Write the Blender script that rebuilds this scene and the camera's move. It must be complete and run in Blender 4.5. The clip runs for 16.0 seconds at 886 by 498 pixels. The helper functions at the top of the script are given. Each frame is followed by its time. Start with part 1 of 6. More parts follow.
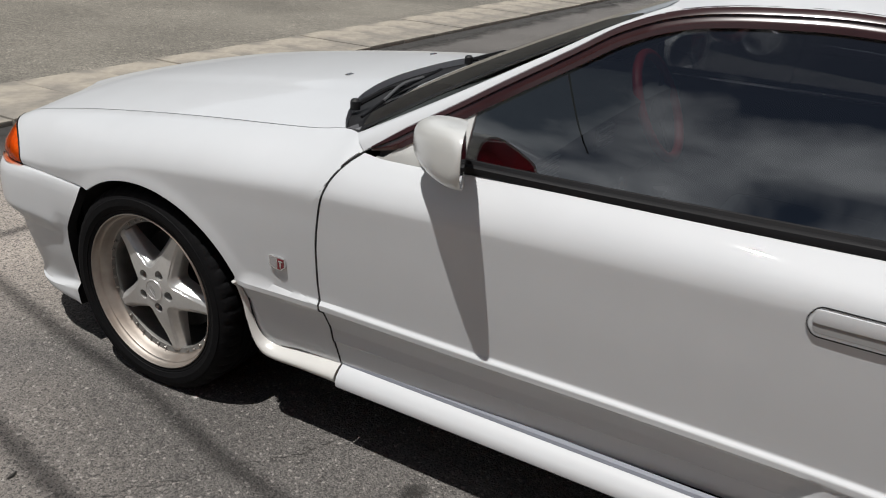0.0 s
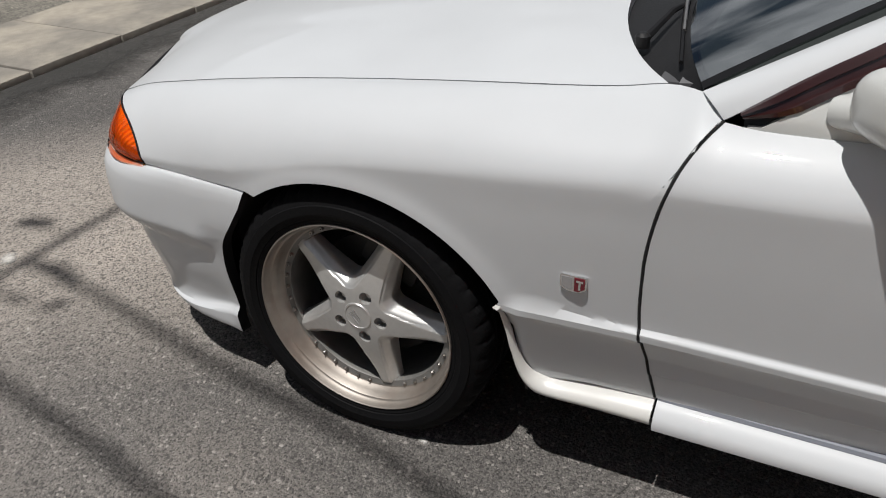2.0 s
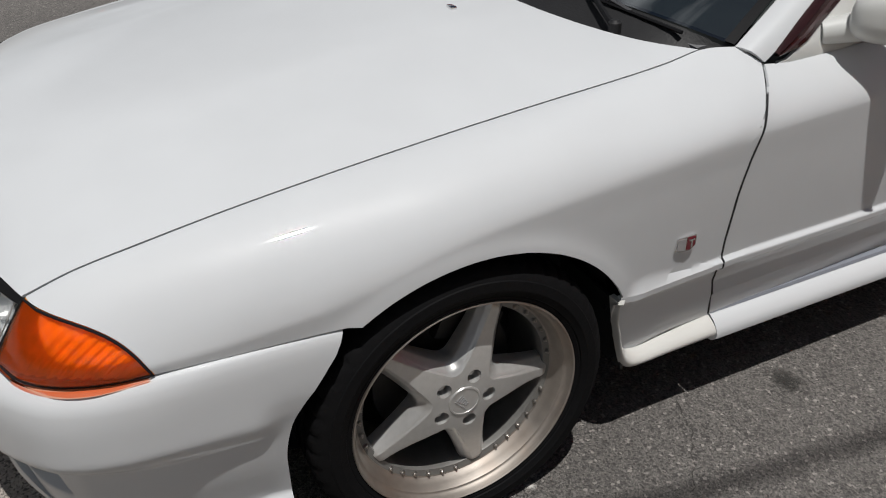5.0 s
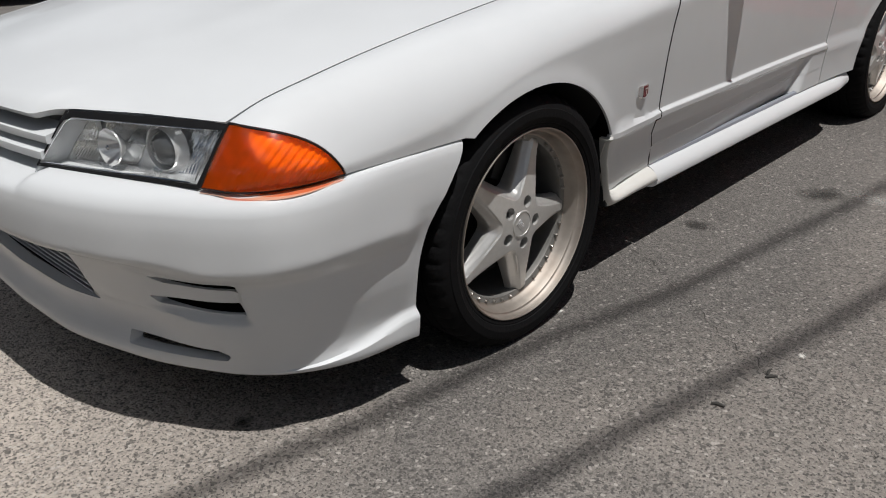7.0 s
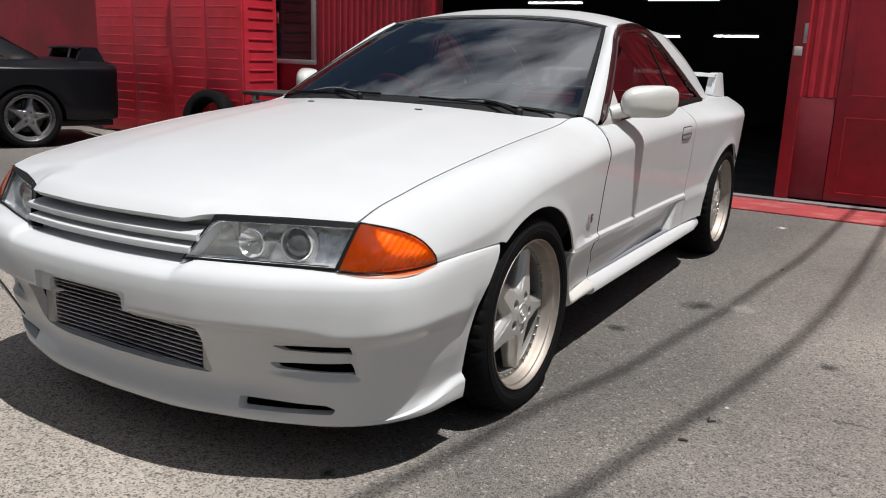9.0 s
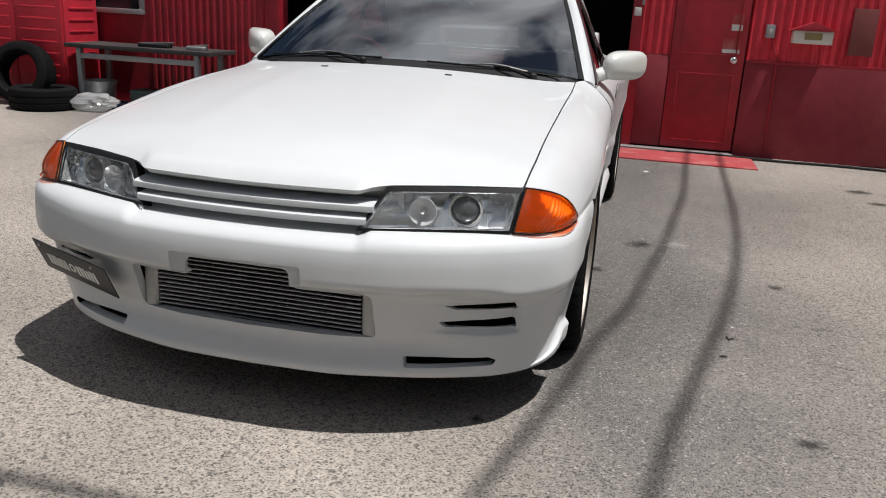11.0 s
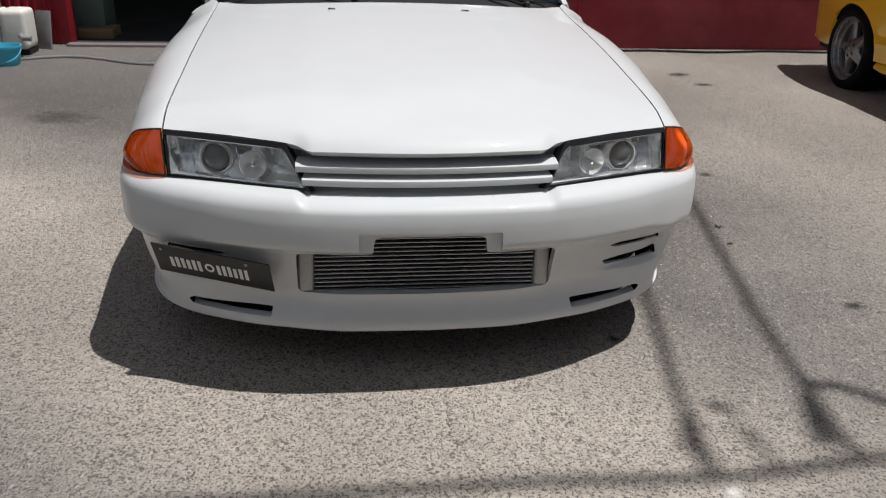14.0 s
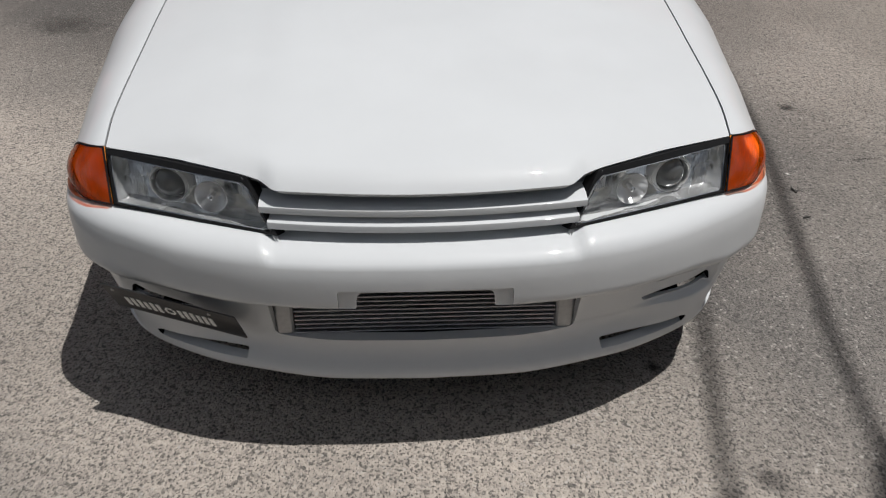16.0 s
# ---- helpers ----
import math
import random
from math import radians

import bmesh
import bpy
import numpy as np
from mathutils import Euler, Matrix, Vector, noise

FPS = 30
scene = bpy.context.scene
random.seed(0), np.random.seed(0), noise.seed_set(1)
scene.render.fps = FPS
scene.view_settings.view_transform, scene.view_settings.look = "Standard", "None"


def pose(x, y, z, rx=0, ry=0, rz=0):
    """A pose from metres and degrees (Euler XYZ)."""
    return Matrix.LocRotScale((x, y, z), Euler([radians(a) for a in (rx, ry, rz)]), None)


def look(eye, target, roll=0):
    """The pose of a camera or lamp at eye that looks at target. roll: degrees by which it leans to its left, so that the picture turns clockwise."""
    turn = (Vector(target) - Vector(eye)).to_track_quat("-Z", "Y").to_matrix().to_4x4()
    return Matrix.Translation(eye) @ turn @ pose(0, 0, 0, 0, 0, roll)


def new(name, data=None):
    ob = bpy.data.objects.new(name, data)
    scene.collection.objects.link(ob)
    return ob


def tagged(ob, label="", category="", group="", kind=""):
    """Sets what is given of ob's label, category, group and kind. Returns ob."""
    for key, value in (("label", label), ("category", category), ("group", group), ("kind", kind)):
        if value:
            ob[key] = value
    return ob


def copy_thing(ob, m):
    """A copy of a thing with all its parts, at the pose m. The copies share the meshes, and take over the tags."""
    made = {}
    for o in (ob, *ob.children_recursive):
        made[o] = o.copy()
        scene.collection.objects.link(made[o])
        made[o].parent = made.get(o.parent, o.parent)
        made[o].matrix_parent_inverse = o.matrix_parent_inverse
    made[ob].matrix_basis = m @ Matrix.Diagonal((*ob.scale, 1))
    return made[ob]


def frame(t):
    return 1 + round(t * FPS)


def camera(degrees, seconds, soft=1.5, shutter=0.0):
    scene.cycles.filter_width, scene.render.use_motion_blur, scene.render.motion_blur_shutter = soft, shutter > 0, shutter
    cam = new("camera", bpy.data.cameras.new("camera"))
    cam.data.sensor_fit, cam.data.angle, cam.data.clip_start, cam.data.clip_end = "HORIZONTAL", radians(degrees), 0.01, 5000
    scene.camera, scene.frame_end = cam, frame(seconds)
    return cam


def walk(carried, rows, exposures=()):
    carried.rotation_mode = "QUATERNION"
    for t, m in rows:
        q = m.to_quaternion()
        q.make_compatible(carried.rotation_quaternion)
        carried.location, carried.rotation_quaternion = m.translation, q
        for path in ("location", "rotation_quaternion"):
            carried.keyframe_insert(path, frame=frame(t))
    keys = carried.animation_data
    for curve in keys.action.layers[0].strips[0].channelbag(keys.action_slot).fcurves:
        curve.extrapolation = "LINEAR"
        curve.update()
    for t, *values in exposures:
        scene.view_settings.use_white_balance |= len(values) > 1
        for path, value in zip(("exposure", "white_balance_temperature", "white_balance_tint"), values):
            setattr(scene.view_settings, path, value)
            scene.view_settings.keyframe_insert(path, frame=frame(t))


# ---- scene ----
cam = camera(57.0, 16.0, soft=1.0, shutter=0.2)
EXPOSURES = [(0.0, -0.22), (1.5, -0.27), (3.0, -0.30), (5.5, -0.42), (6.5, -0.27), (7.5, -0.12), (9.0, 0.10), (12.5, 0.07), (14.5, -0.10), (15.5, -0.13), (16.0, -0.30)]
PATH = [
    (0, (2.284, 1.751, 1.405), (0.675, 0.866, 0.613), 3.59),
    (0.5, (2.175, 1.532, 1.382), (0.584, 0.622, 0.582), 4.25),
    (1, (2.137, 1.306, 1.387), (0.574, 0.416, 0.516), 3.12),
    (1.5, (2.148, 1.052, 1.390), (0.608, 0.222, 0.420), -0.12),
    (2, (2.031, 0.838, 1.367), (0.517, 0.055, 0.311), -2.30),
    (2.5, (1.933, 0.639, 1.365), (0.398, -0.014, 0.249), -2.98),
    (3, (1.956, 0.342, 1.376), (0.370, -0.084, 0.235), -3.36),
    (5.3, (1.887, -0.666, 1.393), (0.420, 0.210, 0.358), -1.09),
    (5.5, (1.902, -0.754, 1.397), (0.484, 0.211, 0.368), -1.07),
    (6, (1.874, -1.032, 1.359), (0.595, 0.118, 0.338), 0.54),
    (6.5, (1.918, -1.237, 1.248), (0.680, -0.064, 0.205), -0.39),
    (7, (1.960, -1.431, 1.088), (0.694, -0.135, 0.243), -1.57),
    (7.5, (1.931, -1.656, 1.002), (0.766, -0.222, 0.235), 0.19),
    (8, (1.933, -1.841, 1.017), (0.824, -0.314, 0.357), 1.17),
    (8.5, (1.957, -1.986, 1.048), (0.868, -0.399, 0.502), 0.98),
    (9, (1.867, -2.233, 1.095), (0.870, -0.564, 0.625), 1.90),
    (11.3, (0.819, -2.799, 1.131), (0.450, -0.919, 0.561), 1.95),
    (11.5, (0.709, -2.798, 1.116), (0.384, -0.909, 0.545), 1.00),
    (12, (0.476, -2.808, 1.122), (0.306, -0.907, 0.527), 0.25),
    (12.5, (0.209, -2.871, 1.139), (0.259, -0.965, 0.536), 0.30),
    (13, (-0.041, -2.821, 1.128), (0.091, -0.926, 0.502), -0.17),
    (13.5, (-0.200, -2.819, 1.177), (-0.011, -0.937, 0.525), 0.26),
    (14, (-0.227, -2.890, 1.268), (0.016, -1.066, 0.484), 1.73),
    (14.5, (-0.148, -2.891, 1.413), (0.009, -1.162, 0.419), 2.29),
    (15, (-0.067, -2.830, 1.542), (0.011, -1.147, 0.465), 1.39),
    (15.5, (-0.044, -2.605, 1.547), (0.030, -0.949, 0.428), 0.98),
    (16, (-0.024, -2.332, 1.511), (0.048, -0.677, 0.391), 0.09),
]
walk(cam, [(t, look(eye, target, roll)) for t, eye, target, roll in PATH],
     exposures=EXPOSURES)

# ---- light ----
SUN = Vector((0.30, -0.06, 1.0))
world = bpy.data.worlds.new("sky")
scene.world = world
world.use_nodes = True
wn, wl = world.node_tree.nodes, world.node_tree.links
sky = wn.new("ShaderNodeTexSky")
sky.sky_type, sky.sun_disc = "NISHITA", False
sky.sun_elevation, sky.sun_rotation = radians(73), radians(101)
wco, wmap, wnoise, wramp, wmix = (wn.new(n) for n in (
    "ShaderNodeTexCoord", "ShaderNodeMapping", "ShaderNodeTexNoise", "ShaderNodeValToRGB", "ShaderNodeMix"))
wmix.data_type = "RGBA"
wmap.inputs["Scale"].default_value = (1.6, 1.6, 3.2)
wnoise.inputs["Scale"].default_value, wnoise.inputs["Detail"].default_value = 1.4, 7.0
wramp.color_ramp.elements[0].position, wramp.color_ramp.elements[1].position = 0.46, 0.63
wl.new(wco.outputs["Generated"], wmap.inputs["Vector"])
wl.new(wmap.outputs["Vector"], wnoise.inputs["Vector"])
wl.new(wnoise.outputs["Fac"], wramp.inputs["Fac"])
wl.new(wramp.outputs["Color"], wmix.inputs["Factor"])
wl.new(sky.outputs["Color"], wmix.inputs["A"])
wmix.inputs["B"].default_value = (28.0, 29.5, 31.5, 1)
wl.new(wmix.outputs["Result"], wn["Background"].inputs["Color"])
wn["Background"].inputs["Strength"].default_value = 0.0215
sun = new("sun", bpy.data.lights.new("sun", "SUN"))
sun.data.energy, sun.data.angle, sun.data.color = 4.7, radians(0.53), (1.0, 0.978, 0.95)
sun.matrix_world = look(SUN * 20, (0, 0, 0))


# ---- materials ----
def mat(name, color, rough=0.5, metal=0.0, coat=0.0, var=0.06, scale=8.0, bump=0.0, bscale=60.0, spec=0.5, two=None, twoscale=2.0, lo=0.4, hi=0.7):
    """A principled material with broad and fine variation of its colour, and fine relief."""
    m = bpy.data.materials.new(name)
    m.use_nodes = True
    n, l = m.node_tree.nodes, m.node_tree.links
    p = n["Principled BSDF"]
    p.inputs["Roughness"].default_value, p.inputs["Metallic"].default_value = rough, metal
    p.inputs["Coat Weight"].default_value, p.inputs["Coat Roughness"].default_value = coat, 0.022
    p.inputs["Specular IOR Level"].default_value = spec
    co = n.new("ShaderNodeTexCoord")
    n1, n2 = n.new("ShaderNodeTexNoise"), n.new("ShaderNodeTexNoise")
    n1.inputs["Scale"].default_value, n2.inputs["Scale"].default_value = scale * 0.25, scale * 4
    n1.inputs["Detail"].default_value, n2.inputs["Detail"].default_value = 6, 4
    add = n.new("ShaderNodeMath")
    l.new(co.outputs["Object"], n1.inputs["Vector"]), l.new(co.outputs["Object"], n2.inputs["Vector"])
    l.new(n1.outputs["Fac"], add.inputs[0]), l.new(n2.outputs["Fac"], add.inputs[1])
    rng = n.new("ShaderNodeMapRange")
    rng.inputs["From Min"].default_value, rng.inputs["From Max"].default_value = 0.6, 1.4
    rng.inputs["To Min"].default_value, rng.inputs["To Max"].default_value = 1 - var, 1 + var
    l.new(add.outputs[0], rng.inputs["Value"])
    mul = n.new("ShaderNodeVectorMath")
    mul.operation = "SCALE"
    mul.inputs[0].default_value = color
    if two:
        n3, ramp, mix = n.new("ShaderNodeTexNoise"), n.new("ShaderNodeMapRange"), n.new("ShaderNodeMix")
        n3.inputs["Scale"].default_value, n3.inputs["Detail"].default_value = twoscale, 8
        ramp.inputs["From Min"].default_value, ramp.inputs["From Max"].default_value = lo, hi
        mix.data_type = "RGBA"
        mix.inputs["A"].default_value, mix.inputs["B"].default_value = (*color, 1), (*two, 1)
        l.new(co.outputs["Object"], n3.inputs["Vector"])
        l.new(n3.outputs["Fac"], ramp.inputs["Value"]), l.new(ramp.outputs["Result"], mix.inputs["Factor"])
        l.new(mix.outputs["Result"], mul.inputs[0])
    l.new(rng.outputs["Result"], mul.inputs["Scale"])
    l.new(mul.outputs["Vector"], p.inputs["Base Color"])
    rr = n.new("ShaderNodeMapRange")
    rr.inputs["From Min"].default_value, rr.inputs["From Max"].default_value = 0.3, 0.7
    rr.inputs["To Min"].default_value, rr.inputs["To Max"].default_value = max(0.02, rough * 0.8), min(1, rough * 1.2)
    l.new(n1.outputs["Fac"], rr.inputs["Value"]), l.new(rr.outputs["Result"], p.inputs["Roughness"])
    if bump:
        n4, b = n.new("ShaderNodeTexNoise"), n.new("ShaderNodeBump")
        n4.inputs["Scale"].default_value, n4.inputs["Detail"].default_value = bscale, 5
        b.inputs["Strength"].default_value, b.inputs["Distance"].default_value = bump, 0.01
        l.new(co.outputs["Object"], n4.inputs["Vector"]), l.new(n4.outputs["Fac"], b.inputs["Height"])
        l.new(b.outputs["Normal"], p.inputs["Normal"])
    return m


def tinted(name, color, gloss=0.03, weight=0.06, bumpscale=0.0, aniso=(1, 1, 1), body=None, cloudy=0.0, ior=1.5):
    """Thin tinted glass or plastic: lets coloured light through and mirrors some."""
    m = bpy.data.materials.new(name)
    m.use_nodes = True
    n, l = m.node_tree.nodes, m.node_tree.links
    n.remove(n["Principled BSDF"])
    t, g, mix, f, mx = (n.new(k) for k in ("ShaderNodeBsdfTransparent", "ShaderNodeBsdfGlossy", "ShaderNodeMixShader", "ShaderNodeFresnel", "ShaderNodeMath"))
    t.inputs["Color"].default_value, g.inputs["Roughness"].default_value = (*color, 1), gloss
    f.inputs["IOR"].default_value = ior
    mx.operation, mx.inputs[1].default_value = "ADD", weight
    l.new(f.outputs["Fac"], mx.inputs[0]), l.new(mx.outputs[0], mix.inputs["Fac"])
    l.new(t.outputs[0], mix.inputs[1]), l.new(g.outputs[0], mix.inputs[2])
    if bumpscale:
        co, mp, w, b = (n.new(k) for k in ("ShaderNodeTexCoord", "ShaderNodeMapping", "ShaderNodeTexWave", "ShaderNodeBump"))
        mp.inputs["Scale"].default_value = aniso
        w.inputs["Scale"].default_value = bumpscale
        b.inputs["Strength"].default_value, b.inputs["Distance"].default_value = 0.35, 0.004
        l.new(co.outputs["Object"], mp.inputs["Vector"]), l.new(mp.outputs["Vector"], w.inputs["Vector"])
        l.new(w.outputs["Fac"], b.inputs["Height"])
        l.new(b.outputs["Normal"], g.inputs["Normal"]), l.new(b.outputs["Normal"], f.inputs["Normal"])
    last = mix.outputs[0]
    if body:
        d, tr, m1, m2 = (n.new(k) for k in ("ShaderNodeBsdfDiffuse", "ShaderNodeBsdfTranslucent", "ShaderNodeMixShader", "ShaderNodeMixShader"))
        d.inputs["Color"].default_value = tr.inputs["Color"].default_value = (*body, 1)
        m1.inputs["Fac"].default_value, m2.inputs["Fac"].default_value = 0.45, cloudy
        l.new(d.outputs[0], m1.inputs[1]), l.new(tr.outputs[0], m1.inputs[2])
        l.new(last, m2.inputs[1]), l.new(m1.outputs[0], m2.inputs[2])
        last = m2.outputs[0]
    l.new(last, n["Material Output"].inputs["Surface"])
    return m


def glow(name, color, strength):
    m = mat(name, color)
    p = m.node_tree.nodes["Principled BSDF"]
    p.inputs["Emission Color"].default_value, p.inputs["Emission Strength"].default_value = (*color, 1), strength
    return m


def asphalt(name, base, stone, fine=260.0, stain=0.55, worn=None):
    """Worn asphalt: binder, pale and dark chippings, open pits, broad stains, and a zone worn down to the stones."""
    m = mat(name, base, rough=0.68, var=0.10, scale=3.0)
    n, l = m.node_tree.nodes, m.node_tree.links
    p = n["Principled BSDF"]
    p.inputs["Specular IOR Level"].default_value = 0.5
    co = n.new("ShaderNodeTexCoord")

    def node(kind, **put):
        q = n.new(kind)
        for k, v in put.items():
            q.inputs[k.replace("_", " ")].default_value = v
        return q

    def ranged(src, lo, hi, to0=0.0, to1=1.0):
        q = node("ShaderNodeMapRange", From_Min=lo, From_Max=hi, To_Min=to0, To_Max=to1)
        l.new(src, q.inputs["Value"])
        return q.outputs["Result"]

    def mixed(fac, first, col):
        q = n.new("ShaderNodeMix")
        q.data_type = "RGBA"
        l.new(fac, q.inputs["Factor"]), l.new(first, q.inputs["A"])
        q.inputs["B"].default_value = (*col, 1)
        return q.outputs["Result"]
    last = p.inputs["Base Color"].links[0].from_socket
    v1, v2 = node("ShaderNodeTexVoronoi", Scale=fine), node("ShaderNodeTexVoronoi", Scale=fine * 0.42)
    pits, spots = node("ShaderNodeTexNoise", Scale=fine * 0.46, Detail=5.0), node("ShaderNodeTexNoise", Scale=fine * 0.20, Detail=4.0)
    for q in (v1, v2, pits, spots):
        l.new(co.outputs["Object"], q.inputs["Vector"])
    sep1, sep2 = n.new("ShaderNodeSeparateColor"), n.new("ShaderNodeSeparateColor")
    l.new(v1.outputs["Color"], sep1.inputs[0]), l.new(v2.outputs["Color"], sep2.inputs[0])
    last = mixed(ranged(sep1.outputs[0], 0.20, 1.0, 0, 0.85), last, stone)
    last = mixed(ranged(sep1.outputs[1], 0.66, 1.0, 0, 0.7), last, tuple(q * 0.45 for q in base))
    if worn:
        xyz, wob = n.new("ShaderNodeSeparateXYZ"), node("ShaderNodeTexNoise", Scale=1.3, Detail=6.0)
        l.new(co.outputs["Object"], xyz.inputs[0]), l.new(co.outputs["Object"], wob.inputs["Vector"])
        zone, lean, add = (n.new("ShaderNodeMath") for _ in range(3))
        lean.operation, lean.inputs[1].default_value, lean.inputs[2].default_value = "MULTIPLY_ADD", 0.9, 0.0
        l.new(xyz.outputs["X"], lean.inputs[0])
        l.new(xyz.outputs["Y"], add.inputs[0]), l.new(lean.outputs[0], add.inputs[1])
        zone.operation, zone.inputs[1].default_value = "MULTIPLY_ADD", 1.6
        l.new(wob.outputs["Fac"], zone.inputs[0]), l.new(add.outputs[0], zone.inputs[2])
        bare = ranged(zone.outputs[0], 1.35, 0.0, 0, 0.85)
        far, most = n.new("ShaderNodeMath"), n.new("ShaderNodeMath")
        far.operation, far.inputs[1].default_value, most.operation = "MULTIPLY_ADD", 1.2, "MAXIMUM"
        l.new(wob.outputs["Fac"], far.inputs[0]), l.new(xyz.outputs["X"], far.inputs[2])
        grit, kept = n.new("ShaderNodeMath"), n.new("ShaderNodeMath")
        grit.operation = kept.operation = "MULTIPLY"
        l.new(bare, kept.inputs[0]), l.new(ranged(add.outputs[0], -2.4, -1.7), kept.inputs[1])
        l.new(kept.outputs[0], most.inputs[0]), l.new(ranged(far.outputs[0], 1.7, 2.7, 0, 0.66), most.inputs[1])
        bare = most.outputs[0]
        l.new(bare, grit.inputs[0]), l.new(ranged(sep2.outputs[2], 0.0, 0.5, 0.45, 1.0), grit.inputs[1])
        last = mixed(grit.outputs[0], last, worn)
    last = mixed(ranged(pits.outputs["Fac"], 0.435, 0.385, 0, 0.9), last, tuple(q * 0.32 for q in base))
    last = mixed(ranged(sep2.outputs[0], 0.865, 0.885, 0, 0.68), last, tuple(q * 0.45 for q in base))
    last = mixed(ranged(sep2.outputs[1], 0.965, 0.972, 0, 0.7), last, tuple(min(1, q * 1.55) for q in stone))
    last = mixed(ranged(spots.outputs["Fac"], 0.36, 0.31, 0, 0.8), last, tuple(q * 0.4 for q in base))
    tone, uneven = n.new("ShaderNodeVectorMath"), node("ShaderNodeTexNoise", Scale=fine * 0.13, Detail=3.0, Roughness=0.75)
    tone.operation = "SCALE"
    l.new(co.outputs["Object"], uneven.inputs["Vector"])
    l.new(last, tone.inputs[0]), l.new(ranged(uneven.outputs["Fac"], 0.30, 0.70, 0.80, 1.20), tone.inputs["Scale"])
    last = tone.outputs["Vector"]
    big, mul = node("ShaderNodeTexNoise", Scale=stain, Detail=7.0), n.new("ShaderNodeVectorMath")
    mul.operation = "SCALE"
    l.new(co.outputs["Object"], big.inputs["Vector"])
    l.new(last, mul.inputs[0]), l.new(ranged(big.outputs["Fac"], 0.35, 0.65, 0.78, 1.14), mul.inputs["Scale"])
    l.new(mul.outputs["Vector"], p.inputs["Base Color"])
    bump, high = node("ShaderNodeBump", Strength=0.9, Distance=0.0022), n.new("ShaderNodeMath")
    high.operation = "SUBTRACT"
    l.new(ranged(pits.outputs["Fac"], 0.30, 0.60), high.inputs[0]), l.new(v2.outputs["Distance"], high.inputs[1])
    l.new(high.outputs[0], bump.inputs["Height"]), l.new(bump.outputs["Normal"], p.inputs["Normal"])
    return m


PAINT = mat("white_paint", (0.590, 0.606, 0.620), rough=0.40, coat=0.5, var=0.022, scale=2.2, spec=0.15)
MIRROR_PAINT = mat("aged_white_paint", (0.61, 0.615, 0.595), rough=0.35, coat=0.7, var=0.02, scale=3)
SKIRT = mat("cream_paint", (0.62, 0.615, 0.585), rough=0.35, coat=0.6, var=0.03, scale=3)
BLACK_PAINT = mat("black_paint", (0.004, 0.004, 0.006), rough=0.35, coat=0.06, spec=0.2, var=0.05)
YELLOW_PAINT = mat("yellow_paint", (0.80, 0.44, 0.015), rough=0.3, coat=0.8, var=0.03)
RUBBER = mat("tyre_rubber", (0.0042, 0.0042, 0.0048), rough=0.78, var=0.25, scale=14, bump=0.15, bscale=120, spec=0.15)
TRIM = mat("black_rubber_trim", (0.010, 0.010, 0.011), rough=0.55, var=0.15, spec=0.15)
DARK = mat("dark_cavity", (0.006, 0.006, 0.007), rough=0.9)
PLASTIC = mat("black_plastic", (0.013, 0.013, 0.014), rough=0.55, var=0.2, bump=0.1, bscale=200, spec=0.3)
MAROON = mat("maroon_moulding", (0.032, 0.011, 0.011), rough=0.22, coat=0.6, var=0.15)
SILVER = mat("silver_wheel_paint", (0.56, 0.555, 0.54), rough=0.34, metal=0.55, var=0.08, scale=20)
LIP = mat("polished_rim_lip", (0.40, 0.365, 0.33), rough=0.58, metal=1.0, var=0.12, scale=10, two=(0.36, 0.29, 0.24), twoscale=7, lo=0.45, hi=0.75)
STEEL = mat("bare_steel", (0.42, 0.40, 0.38), rough=0.35, metal=1.0, var=0.2, scale=12)
CHROME = mat("chrome", (0.78, 0.78, 0.79), rough=0.10, metal=1.0, var=0.03)
REFLECTOR = mat("headlamp_reflector", (0.90, 0.91, 0.92), rough=0.14, metal=0.8, var=0.10, scale=14)
AMBER_FLANGE = tinted("amber_lens_flange", (1.0, 0.46, 0.28), 0.08, 0.03)
BRIGHT = mat("bright_lamp_ring", (0.9, 0.9, 0.9), rough=0.12, metal=0.55, var=0.1)
ALLOY = mat("intercooler_alloy", (0.56, 0.56, 0.57), rough=0.45, metal=0.8, var=0.15, scale=20)
FIN = mat("intercooler_fins", (0.010, 0.010, 0.012), rough=0.7, metal=0.0, spec=0.1, var=0.3, scale=60, bump=0.6, bscale=400)
GLASS = tinted("window_glass", (0.46, 0.52, 0.50), 0.01, 0.30, ior=2.0)
GLASS_DARK = tinted("tinted_side_glass", (0.34, 0.35, 0.36), 0.01, 0.21)
LENS = tinted("headlamp_lens", (0.98, 0.985, 0.98), 0.02, 0.01, 55.0, (1, 0, 0), body=(0.85, 0.86, 0.85), cloudy=0.02, ior=1.25)
AMBER = tinted("amber_lens", (1.0, 0.68, 0.22), 0.10, 0.03, 30.0, (0, 0, 1), body=(1.0, 0.17, 0.004), cloudy=0.20)
AMBER_BACK = mat("amber_reflector", (0.95, 0.33, 0.035), rough=0.35, metal=0.0, var=0.35, scale=10)
RED_BADGE = mat("red_enamel", (0.13, 0.008, 0.016), rough=0.25, coat=0.5)
INTERIOR = mat("dark_interior", (0.075, 0.075, 0.08), rough=0.8, var=0.2)
SEAT = mat("grey_seat_cloth", (0.07, 0.07, 0.075), rough=0.95, var=0.25, scale=20)
RED_LEATHER = mat("red_leather", (0.42, 0.02, 0.025), rough=0.5, var=0.12)
RED_CLOTH = mat("dull_red_cloth", (0.36, 0.085, 0.075), rough=0.9, var=0.2, scale=20)
